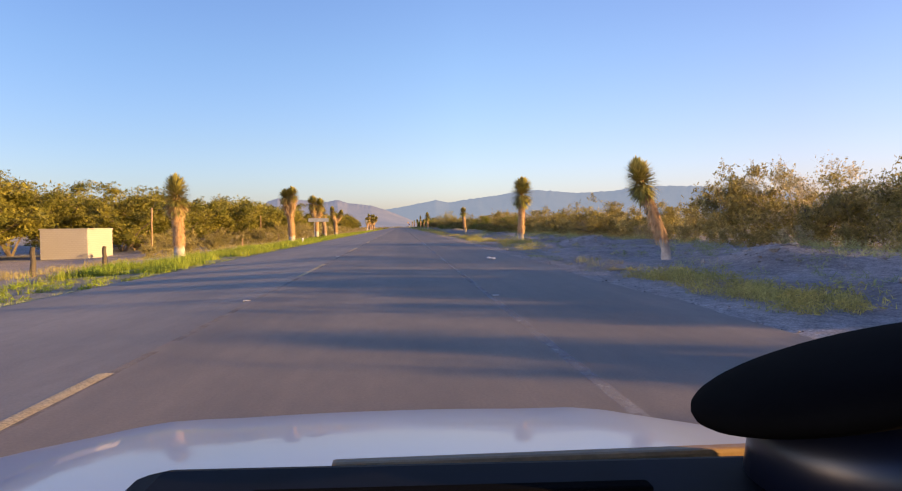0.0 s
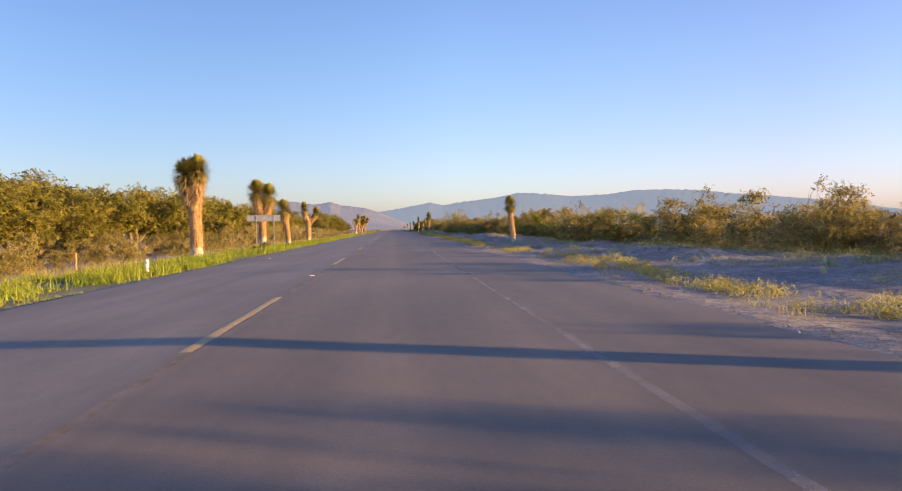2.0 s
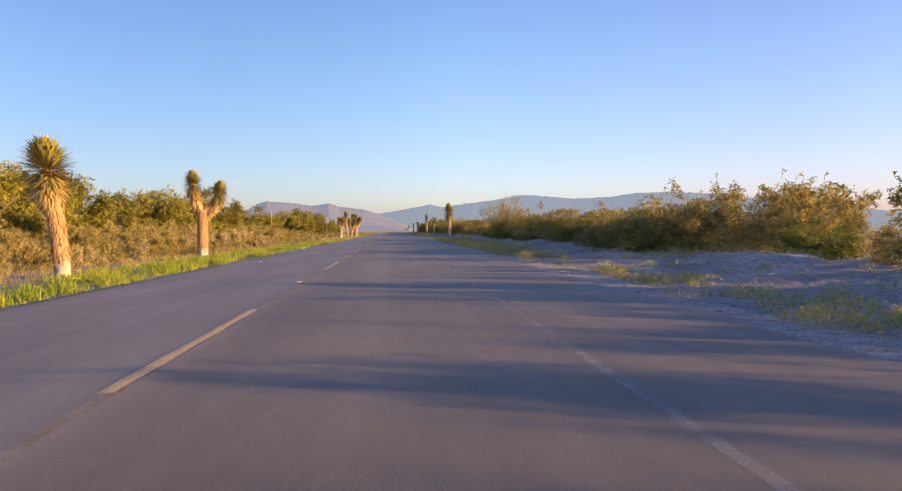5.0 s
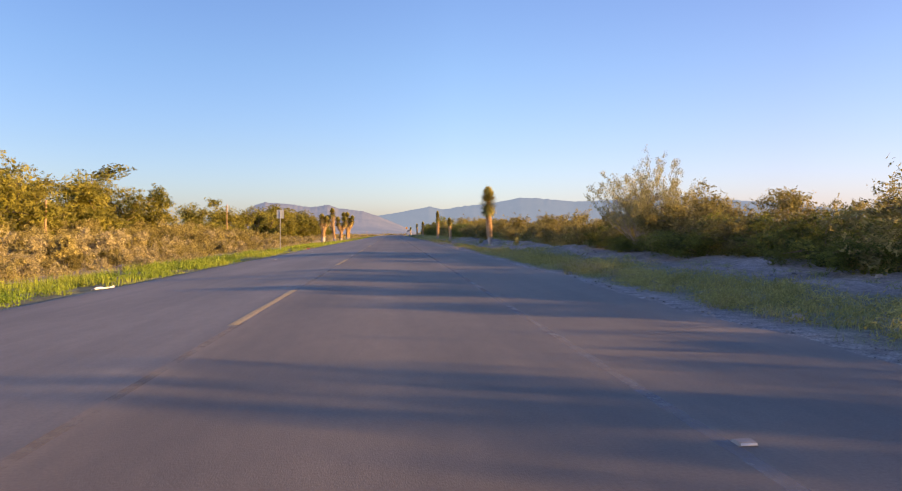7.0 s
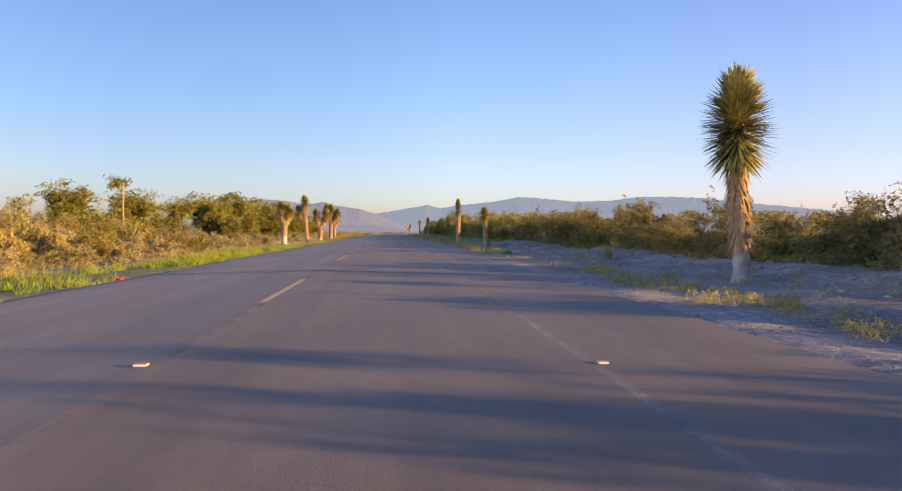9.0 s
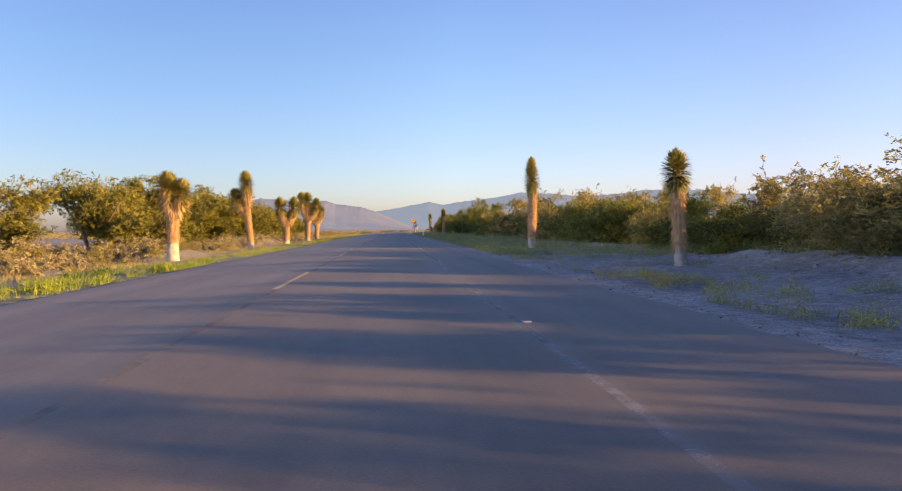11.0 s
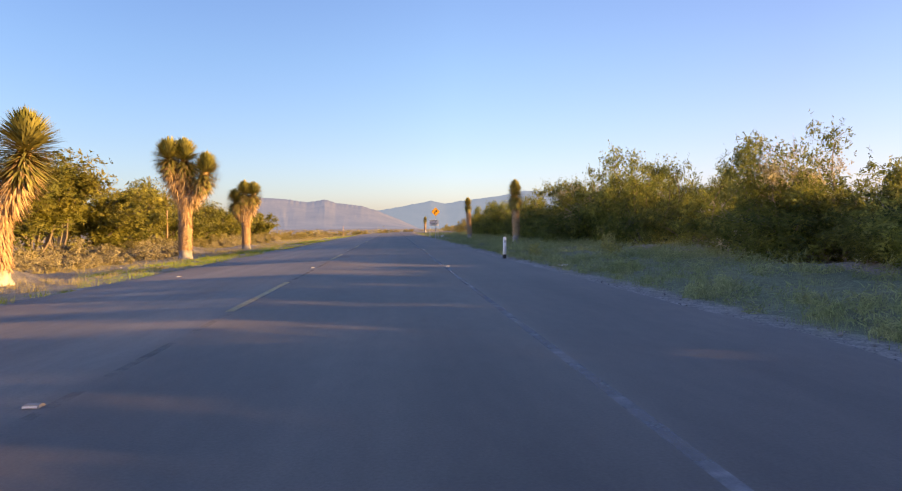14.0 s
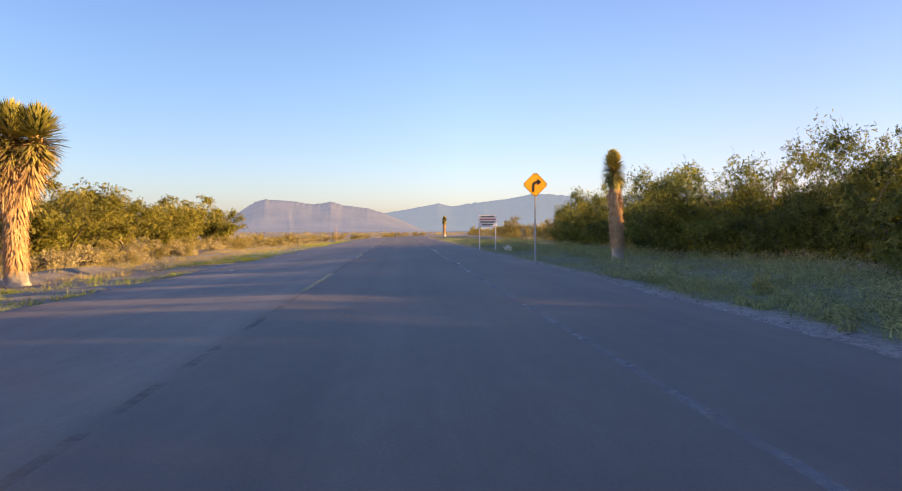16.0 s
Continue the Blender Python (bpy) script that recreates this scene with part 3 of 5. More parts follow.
        part("dead_skirt", mesh_of("dead_skirt", v, f, M_DEAD), None, limb, "hanging skirt of dead tan leaves")
    thing.matrix_basis = pose(x, y, ground_z(x, y))
    return tagged(thing, label, "yucca", "yuccas along the road")


YR = "yucca with one spiky green head and limewashed foot on gravel"
yucca(8.08, 20.0, 3.1, [((0, 0), 2.62, 0.50, 0.8, 0.66)], (-1.06, 0.1), 0.125, 0.7, 1, "leaning young yucca with one green head on gravel verge")
yucca(7.7, 42.8, 4.1, [((0, 0), 3.42, 0.72, 1.0, 1.02)], (0.28, 0.0), 0.15, 0.7, 2, YR)
yucca(8.65, 89.3, 3.5, [((0, 0), 2.98, 0.4, 1.3, 0.70)], (-0.30, 0.0), 0.15, 0.6, 3, "yucca with small green head and shaggy trunk")
yucca(8.2, 200.5, 5.0, [((0, 0), 4.46, 1.80, 1.2, 1.03)], (-0.30, 0.0), 0.19, 0.8, 4, "tall yucca with long spiky crown and white foot")
yucca(8.75, 247.5, 3.6, [((0, 0), 3.10, 0.55, 0.7, 0.62)], (-0.35, 0.0), 0.16, 0.6, 5, "leaning yucca with one dark green head")
yucca(7.9, 265.5, 5.2, [((0, 0), 4.76, 1.7, 1.2, 0.62)], (-0.1, 0.0), 0.19, 0.7, 6, "slender tall yucca with long shaggy crown")
yucca(8.3, 336.7, 4.5, [((0, 0), 3.93, 1.7, 0.9, 0.78)], (0.0, 0.0), 0.19, 0.8, 7, "shaded yucca with long bristling crown and pale foot")
yucca(7.4, 356.7, 4.2, [((0, 0), 3.76, 0.7, 1.0, 0.59)], (-0.1, 0.0), 0.19, 0.7, 8, "yucca with rounded crown beside dark mesquite")
yucca(8.0, 461.0, 3.9, [((0, 0), 3.39, 0.6, 1.2, 0.74)], (0.1, 0.0), 0.22, 0.7, 9, "distant yucca with shaggy tan trunk by the bend")
yucca(-13.7, 43.0, 5.5, [((0, 0), 4.58, 1.1, 1.6, 1.2)], (-0.32, 0.0), 0.32, 1.0, 11, "stout yucca with one large head above green grass")
yucca(-13.7, 86.0, 7.0, [((-0.45, 0.1), 5.92, 0.5, 2.2, 1.22), ((0.45, -0.1), 6.17, 0.5, 2.2, 1.22)], (-0.45, 0.0), 0.38, 0.9, 12, "old yucca with broad shaggy two-part crown")
yucca(-13.0, 105.0, 6.4, [((-0.4, 0.0), 5.70, 0.6, 2.4, 1.36), ((0.65, 0.2), 5.36, 0.6, 2.0, 1.30)], (-0.1, 0.0), 0.30, 1.2, 13, "old yucca with two round heads behind a road sign")
yucca(-14.6, 131.0, 6.0, [((-0.15, 0.0), 5.0, 0.75, 2.2, 1.5)], (-0.55, 0.0), 0.31, 0.8, 14, "old yucca with long tan skirt above grass")
yucca(-14.6, 152.5, 6.7, [((-0.75, 0.0), 5.96, 1.0, 1.4, 0.97), ((1.3, 0.2), 5.16, 0.8, 1.1, 0.97)], (0.1, 0.0), 0.36, 0.8, 15, "forked yucca with two separate heads")
yucca(-13.4, 270.0, 5.6, [((-0.4, 0.0), 4.74, 0.5, 1.4, 1.08), ((0.5, 0.0), 4.35, 0.5, 1.2, 1.01)], (0.1, 0.0), 0.34, 1.2, 16, "yucca with two heads and long white foot")
yucca(-13.2, 292.0, 7.4, [((0.2, 0.0), 6.64, 1.0, 2.8, 1.08), ((-1.0, 0.2), 5.04, 0.6, 1.2, 1.08)], (-0.9, 0.0), 0.26, 0.8, 17, "tall leaning yucca with a lower side head")
yucca(-13.6, 315.5, 5.8, [((-0.9, 0.0), 5.05, 0.8, 1.3, 1.42), ((0.95, 0.1), 5.08, 0.9, 1.3, 1.42)], (0.0, 0.0), 0.36, 0.6, 18, "Y-shaped yucca with two bushy heads")
yucca(-13.4, 335.5, 7.6, [((-0.95, 0.0), 6.80, 0.8, 2.1, 1.40), ((0.0, 0.2), 6.74, 0.9, 2.3, 1.44), ((1.45, 0.0), 5.92, 1.0, 1.6, 1.35)], (0.0, 0.0), 0.38, 0.6, 19, "great old yucca with three heads on one trunk")
yucca(-14.5, 358.3, 6.5, [((-1.0, 0.1), 5.0, 0.7, 1.1, 1.35), ((-0.1, 0.0), 5.76, 0.8, 1.5, 1.35), ((0.8, 0.0), 5.66, 0.7, 1.4, 1.35)], (0.1, 0.0), 0.38, 0.6, 20, "old yucca with three crowded heads on tan trunk")


# ---- shrubs and trees ----
def plant(kind, seed, height, spread_, stems, leaves, leaf, material, wood, category, label, group, lean=0.35, trunk=0.05, puff=0.12, cap=0.0, lumps=60, whips=0, core=0, core_leaf=(0.4, 0.22)):
    """A woody plant: stems that fork into limbs and twigs, small leaves in clusters round them, broad ones deep inside, and leafy shoots at the top."""
    rng, nr = random.Random(seed), np.random.default_rng(seed)
    thing = new(kind)
    verts, faces, twigs = [], [], []

    def grow(p, d, length, r, depth):
        pts, radii = [p.copy()], [r]
        n = 3 if depth < 2 else 2
        for k in range(n):
            d = (d + Vector((rng.gauss(0, 0.22), rng.gauss(0, 0.22), rng.gauss(0.03, 0.14)))).normalized()
            p = p + d * length / n
            pts.append(p.copy())
            radii.append(r * (1 - 0.8 * (k + 1) / n))
        tube(pts, radii, 3, verts, faces)
        if depth >= 1:
            twigs.extend(pts[1:])
            twigs.extend([(pts[k] + pts[k + 1]) / 2 for k in range(n)])
        if depth < 2:
            for k in range(3):
                q = pts[rng.randint(1, n)]
                e = (d + Vector((rng.gauss(0, 0.75), rng.gauss(0, 0.75), rng.gauss(0.05, 0.5)))).normalized()
                grow(q, e, length * rng.uniform(0.45, 0.7), r * 0.45, depth + 1)

    for s in range(stems):
        w = 2 * math.pi * (s + rng.random()) / stems
        tilt = lean * rng.uniform(0.4, 1.5)
        d = Vector((math.cos(w) * tilt, math.sin(w) * tilt, 1.0)).normalized()
        grow(Vector((math.cos(w) * 0.12, math.sin(w) * 0.12, -0.15)), d, height * rng.uniform(0.45, 0.68), trunk * rng.uniform(0.8, 1.2), 0)
    tops = np.array([tuple(t) for t in twigs])
    scale = np.array([1, 1, height * 0.86 / np.percentile(tops[:, 2], 98)])
    scale[:2] = spread_ * 0.43 / np.percentile(np.hypot(tops[:, 0], tops[:, 1]), 90)
    middle = np.array([0, 0, 0.42 * height])
    reach = np.array([spread_ * 0.5, spread_ * 0.5, 0.55 * height])
    bare = np.array(verts) * scale
    out = np.linalg.norm((bare - middle) / reach, axis=1)
    bare = np.where((out > 0.84)[:, None] & (bare[:, 2:] > 0.3 * height), middle + (bare - middle) * (0.84 / np.maximum(out, 1e-6))[:, None], bare)
    clumps = tops * scale
    if cap:
        clumps = clumps[clumps[:, 2] > cap * height]
    clumps = clumps[nr.choice(len(clumps), min(lumps, len(clumps)), replace=False)]
    if not cap:
        w, r = nr.uniform(0, 2 * np.pi, lumps // 2), spread_ * 0.45 * np.sqrt(nr.random(lumps // 2))
        ring = np.stack([r * np.cos(w), r * np.sin(w), height * 0.5 * nr.random(lumps // 2)], 1)
        clumps = np.concatenate([clumps, ring])
    # keep every clump inside an uneven dome
    far = np.linalg.norm((clumps - middle) / reach, axis=1)
    limit = nr.uniform(0.78, 1.0, len(clumps))
    clumps = middle + (clumps - middle) * np.minimum(1.0, limit / far)[:, None]
    part("framework", mesh_of("framework", bare, faces, wood), None, thing, "bare woody limbs and twigs")
    weight = nr.uniform(0.5, 1.6, len(clumps))
    which = nr.choice(len(clumps), leaves, p=weight / weight.sum())
    ball = nr.normal(size=(leaves, 3))
    ball /= np.linalg.norm(ball, axis=1, keepdims=True)
    size = nr.uniform(0.7, 1.3, len(clumps))[which][:, None]
    pick = clumps[which] + ball * nr.random((leaves, 1)) ** 0.45 * size * puff * height * [1.0, 1.0, 0.75]
    pick[:, 2] = np.abs(pick[:, 2] - 0.05) + 0.05
    over = np.linalg.norm((pick - middle) / reach, axis=1)[:, None]
    pick = np.where(over > 1.0, middle + (pick - middle) * (nr.uniform(0.62, 1.0, (leaves, 1)) / np.maximum(over, 1.0)), pick)
    v, f = cards(nr, pick, leaf[0], leaf[1], 0.7)
    if core:
        deep = clumps[nr.integers(0, len(clumps), core)]
        deep = middle * [1, 1, 0.85] + (deep - middle) * nr.uniform(0.3, 0.72, (core, 1)) + nr.normal(0, 0.03 * height, (core, 3))
        deep[:, 2] = np.abs(deep[:, 2])
        w, _ = cards(nr, deep, core_leaf[0], core_leaf[1], 0.2)
        v = np.concatenate([v, w])
    if whips:
        # thin shoots stand out of the top, with a few small leaves along each
        high = clumps[clumps[:, 2] > 0.45 * height]
        foot = high[nr.integers(0, len(high), whips)] + nr.normal(0, 0.03 * height, (whips, 3))
        d = (foot - [0, 0, -0.3 * height]) / np.linalg.norm(foot - [0, 0, -0.3 * height], axis=1, keepdims=True) + nr.normal(0, 0.25, (whips, 3))
        d *= nr.uniform(0.04, 0.11, (whips, 1)) * height
        side = np.cross(d, nr.normal(size=(whips, 3)))
        side *= 0.007 / np.linalg.norm(side, axis=1, keepdims=True)
        sprigs = np.concatenate([foot + d * q + nr.normal(0, 0.022, (whips, 3)) for q in (0.35, 0.55, 0.75, 0.95)])
        w, _ = cards(nr, sprigs, leaf[0] * 0.7, leaf[1] * 0.6, 0.7)
        v = np.concatenate([v, np.stack([foot - side, foot + side, foot + d], 1).reshape(-1, 3), w])
    f = np.arange(len(v)).reshape(-1, 3)
    part("foliage", mesh_of("foliage", v, f, material), None, thing)
    thing["height"] = height
    return tagged(thing, label, category, group)


used = set()


def put(proto, x, y, height, turn, wide=1.0):
    """Set the prototype itself at its first place, and copies of it at all others."""
    s = height / proto["height"]
    m = pose(x, y, ground_z(x, y) - 0.03, 0, 0, turn) @ Matrix.Diagonal((s * wide, s * wide, s, 1))
    if proto.name in used:
        return copy_thing(proto, m)
    used.add(proto.name)
    proto.matrix_basis = m
    return proto


def mesquite(seed, mat, leaves, leaf, label, lumps=60, puff=0.12):
    return plant("mesquite_shrub", seed, 3.5, 5.0, 6 if leaves > 2500 else 3, leaves, leaf, mat, M_BARK, "shrub", label, "thicket on the sunward verge", 0.6, 0.034, puff, lumps=lumps, whips=130 if leaves > 2500 else 20, core=560 if leaves > 2500 else 300, core_leaf=(0.2, 0.11))


FINE, COARSE = (0.24, 0.125), (0.34, 0.18)
OLIVE = [mesquite(31 + k, M_OLIVE, 4800, FINE, "airy olive-brown mesquite shrub behind the dirt verge", 105, 0.12) for k in range(4)]
GREEN = [mesquite(41 + k, M_GREEN, 5400, FINE, "dense dark green mesquite shrub behind the verge", 120, 0.14) for k in range(4)]
OLIVE_FAR = [mesquite(131 + k, M_OLIVE, 1500, COARSE, "olive-brown mesquite shrub deep in the thicket") for k in range(2)]
GREEN_FAR = [mesquite(141 + k, M_GREEN, 1700, COARSE, "dark green mesquite shrub deep in the thicket") for k in range(2)]
TALL = [plant("mesquite_tree", 241 + k, 5.8, 7.2, 6, 7600, (0.28, 0.14), M_GREEN, M_BARK, "tree", "tall dense dark green mesquite behind the verge", "thicket on the sunward verge",
              0.6, 0.07, 0.085, lumps=190, whips=240, core=900, core_leaf=(0.34, 0.19)) for k in range(2)]
BARE = [plant("bare_shrub", 51 + k, 3.5, 3.8, 14, 900, (0.15, 0.08), M_DRY, M_TWIG, "shrub", "nearly leafless grey twiggy shrub in the thicket",
              "thicket on the sunward verge", 0.5, 0.022, 0.10, lumps=40, whips=330) for k in range(2)]
BRUSH = [plant("desert_brush", 61 + k, 2.6, 4.0, 2, 1700, (0.27, 0.14), (M_GOLD, M_OLIVE, M_GOLD, M_DRY)[k], M_TWIG, "shrub", "golden dry desert brush in evening sun",
               "brush beyond the grass verge", 0.7, 0.02, 0.13, lumps=70, whips=60, core=300, core_leaf=(0.2, 0.11)) for k in range(4)]
THICKET = [plant("brush_thicket", 161 + k, 5.0, 8.6, 4, 4200, (0.31, 0.16), (M_GOLD, M_OLIVE, M_GOLD)[k], M_TWIG, "shrub", "broad tangled thicket of dry golden brush",
                 "brush beyond the grass verge", 0.8, 0.03, 0.085, lumps=170, whips=160, core=700, core_leaf=(0.26, 0.14)) for k in range(3)]
LOWBRUSH = [plant("low_bush", 71 + k, 1.1, 2.1, 5, 900, (0.19, 0.10), M_DRY, M_TWIG, "shrub", "low dry round bush on bare soil",
                  "brush beyond the grass verge", 0.9, 0.012, 0.16, lumps=26, core=80, core_leaf=(0.2, 0.1)) for k in range(2)]
TREES = [plant("orchard_tree", 81 + k, 9.0, 9.6, 5, 4600, (0.52, 0.30), M_TREE, M_BARK, "tree", "leafy dark green orchard tree behind the brush",
               "orchard trees", 0.5, 0.16, 0.10, cap=0.10, lumps=130, core=900, core_leaf=(0.5, 0.28)) for k in range(4)]

rng = random.Random(77)


def row(y0, y1, step, x, jitter, height, protos, wide=1.0, uneven=0.18):
    """Plants along a stretch of the road; x and height may change from its start to its end."""
    y = y0
    while y < y1:
        q = (y - y0) / max(y1 - y0, 1e-6)
        px = x[0] + (x[1] - x[0]) * q + rng.uniform(-jitter, jitter)
        h = (height[0] + (height[1] - height[0]) * q) * rng.uniform(1 - uneven, 1 + uneven)
        put(rng.choice(protos), px + road_x(y), y + rng.uniform(-0.5, 0.5), h, rng.uniform(0, 360), wide * rng.uniform(0.9, 1.15))
        y += step * rng.uniform(0.8, 1.2)


# the sunward thicket, from the start to the bend
row(-30, 35, 2.8, (18.0, 17.5), 1.2, (3.9, 4.0), OLIVE + OLIVE + BARE[:1])
row(-28, 42, 4.4, (22.5, 22.5), 1.8, (4.0, 3.9), OLIVE_FAR + BARE)
row(-10, 40, 2.6, (14.6, 14.2), 0.9, (1.5, 1.6), BRUSH)
row(38, 62, 2.1, (16.0, 15.4), 0.8, (2.6, 2.7), OLIVE[:2] + BRUSH[:1] + BRUSH[2:], 1.2, 0.14)
row(62, 80, 2.1, (15.6, 15.0), 0.8, (2.6, 2.3), OLIVE[:2] + BRUSH[:1] + BRUSH[2:], 1.25, 0.14)
row(44, 100, 2.8, (18.0, 17.4), 0.9, (2.1, 2.3), OLIVE_FAR + BRUSH, 1.3)
row(44, 62, 4.2, (20.5, 20.5), 1.4, (2.5, 2.6), OLIVE_FAR)
row(62, 100, 4.2, (20.5, 20.0), 1.6, (2.8, 3.1), OLIVE_FAR + BARE)
row(79, 112, 2.1, (13.8, 13.6), 0.7, (2.15, 2.4), GREEN + OLIVE, 1.25, 0.12)
row(96, 110, 3.6, (17.0, 16.0), 1.0, (3.8, 3.6), BARE)
row(100, 132, 2.8, (14.0, 13.0), 1.2, (2.2, 2.3), OLIVE + GREEN[:1])
row(132, 173, 2.2, (12.2, 12.0), 0.7, (2.5, 2.5), GREEN + OLIVE, 1.2, 0.1)
row(132, 177, 2.6, (14.5, 14.5), 0.6, (2.7, 2.7), OLIVE, 1.2, 0.1)
row(104, 132, 4.2, (18.5, 17.0), 1.6, (2.7, 2.7), OLIVE_FAR)
row(132, 170, 3.2, (16.5, 16.5), 1.0, (2.5, 2.5), GREEN_FAR + OLIVE_FAR)
row(132, 172, 4.0, (21.0, 21.0), 1.2, (3.1, 3.1), OLIVE_FAR)


def fan_shrub(x, y, height, reach, stems, seed):
    """A tall airy shrub: long thin stems fan out from one foot and carry small leaves only towards their tips."""
    rng, nr = random.Random(seed), np.random.default_rng(seed)
    thing = new("fan_shrub")
    verts, faces, sprigs = [], [], []

    def stem(p, d, length, r, bow, depth):
        pts, radii = [p.copy()], [r]
        n = 5 if depth == 0 else 3
        for k in range(n):
            d = (d + Vector((rng.gauss(0, 0.09), rng.gauss(0, 0.09), bow + rng.gauss(0, 0.05)))).normalized()
            p = p + d * length / n
            pts.append(p.copy())
            radii.append(r * (1 - 0.85 * (k + 1) / n))
            share = (k + 1) / n
            for _ in range(13 if depth else 7):
                if p.z > height * 0.30 and rng.random() < (0.9 if depth else share):
                    sprigs.append(tuple(p - d * length / n * rng.random() + Vector((rng.gauss(0, 0.07), rng.gauss(0, 0.07), rng.gauss(0, 0.06)))))
        tube(pts, radii, 3, verts, faces)
        if depth < 2:
            for _ in range(4 if depth == 0 else 2):
                k = rng.randint(2 if depth == 0 else 1, n)
                e = (d + Vector((rng.gauss(0, 0.38), rng.gauss(0, 0.38), rng.gauss(0.12, 0.2)))).normalized()
                stem(pts[k], e, length * rng.uniform(0.22, 0.36), radii[k] * 0.7 + 0.002, 0.05, depth + 1)

    for s in range(stems):
        w = 2 * math.pi * (s * 0.618 + 0.06 * rng.random())
        q = math.sqrt((s + 0.5) / stems)
        d = Vector((math.cos(w) * reach * q, math.sin(w) * reach * q, height * (1.0 - 0.45 * q * q))).normalized()
        length = math.hypot(reach * q, height * (1.0 - 0.42 * q * q)) * rng.uniform(0.74, 0.92)
        stem(Vector((math.cos(w) * 0.25 * q, math.sin(w) * 0.25 * q, -0.1)), d, length, 0.026 * rng.uniform(0.7, 1.2), rng.uniform(-0.02, 0.05), 0)
    part("framework", mesh_of("framework", np.array(verts), faces, M_TWIG), None, thing, "grey-brown stems fanning from one foot")
    v, _ = cards(nr, np.array(sprigs), 0.10, 0.03, 0.9)
    part("foliage", mesh_of("foliage", v, np.arange(len(v)).reshape(-1, 3), M_PALE), None, thing, "thin pale olive leaves")
    thing.matrix_basis = pose(x, y, ground_z(x, y) - 0.03)
    tagged(thing, "tall airy fan-shaped shrub with pale olive leaves above the thicket", "shrub", "thicket on the sunward verge")


fan_shrub(12.2, 174.8, 4.3, 2.45, 72, 901)
fan_shrub(14.4, 174.0, 3.0, 1.9, 40, 902)
for skirt_x, skirt_y, skirt_h in ((10.6, 173.4, 1.25), (11.7, 173.2, 1.45), (11.2, 175.6, 1.7), (12.4, 172.2, 1.6), (10.8, 177.4, 1.5)):
    put(GREEN[2], skirt_x, skirt_y, skirt_h, 70 * skirt_y, 1.2)
put(OLIVE[0], 13.6, 178.5, 2.7, 40, 1.1)
put(OLIVE[1], 14.8, 182.5, 2.6, 140, 1.0)
row(180, 193, 2.4, (12.8, 13.0), 0.6, (2.9, 2.5), OLIVE + GREEN[:1])
row(197, 252, 1.9, (14.0, 13.2), 0.5, (2.1, 3.2), OLIVE + GREEN[:1] + BRUSH[:1], 1.3, 0.1)
row(182, 255, 2.4, (17.2, 17.0), 0.8, (2.3, 3.3), OLIVE_FAR, 1.3, 0.1)
row(252, 258, 2.1, (12.8, 12.8), 0.5, (3.6, 3.6), GREEN + OLIVE[:1], 1.0, 0.1)
row(258, 266, 2.2, (14.5, 14.5), 0.4, (2.2, 2.2), OLIVE, 1.1, 0.1)
row(266, 283, 2.1, (12.8, 12.7), 0.5, (4.2, 4.0), GREEN + GREEN + OLIVE[:1], 1.0, 0.12)
row(283, 294, 2.1, (13.2, 13.2), 0.4, (3.7, 3.7), OLIVE[:2] + GREEN, 1.05, 0.1)
row(294, 300, 2.0, (12.8, 12.8), 0.4, (3.1, 3.2), GREEN[:2] + OLIVE[:2], 1.1, 0.1)
row(266, 300, 2.2, (15.2, 15.2), 0.4, (4.3, 4.2), GREEN_FAR, 1.1, 0.08)
row(266, 300, 3.6, (18.0, 18.0), 1.0, (4.4, 4.2), GREEN_FAR + OLIVE_FAR, 1.1, 0.1)
row(300, 311, 2.2, (13.0, 13.0), 0.6, (3.9, 4.2), GREEN, 1.1, 0.1)
row(311, 326, 2.6, (13.2, 13.0), 0.6, (4.2, 5.7), TALL)
row(326, 346, 2.6, (13.6, 13.6), 0.6, (6.1, 6.0), TALL)
row(300, 384, 3.2, (17.2, 16.2), 1.2, (4.1, 4.0), GREEN_FAR)
row(300, 384, 4.6, (21.5, 21.0), 1.2, (4.0, 3.9), GREEN_FAR + OLIVE_FAR)
for bare_y in (312.0, 334.0):
    put(BARE[0], 12.6, bare_y, 4.3, 40 * bare_y)
row(332, 346, 2.5, (11.4, 11.3), 0.5, (3.0, 3.2), GREEN)
row(346, 380, 2.4, (12.2, 11.8), 0.5, (5.0, 4.4), TALL + GREEN[:1])
row(386, 470, 3.4, (12.5, 12.5), 1.2, (2.6, 2.4), BRUSH + OLIVE[:1])
row(386, 470, 6.0, (18.0, 18.0), 1.6, (3.2, 3.2), THICKET)

# the side that the sun lights: low brush, then an orchard behind it
row(56, 165, 2.9, (-21.0, -22.0), 1.5, (2.5, 2.9), BRUSH, 1.15)
row(80, 165, 6.0, (-28.5, -29.0), 1.2, (4.0, 4.6), THICKET)
row(165, 258, 2.5, (-18.0, -17.5), 1.0, (2.1, 2.2), BRUSH, 1.2, 0.25)
row(165, 258, 2.4, (-21.5, -20.8), 1.0, (4.0, 4.2), BRUSH, 1.05)
row(120, 262, 5.0, (-25.2, -24.8), 0.8, (4.2, 5.2), THICKET)
row(120, 255, 5.0, (-16.5, -16.0), 1.2, (0.9, 1.0), LOWBRUSH, 1.1, 0.35)
row(160, 262, 5.2, (-30.0, -29.8), 1.0, (6.0, 6.2), THICKET, 0.95)
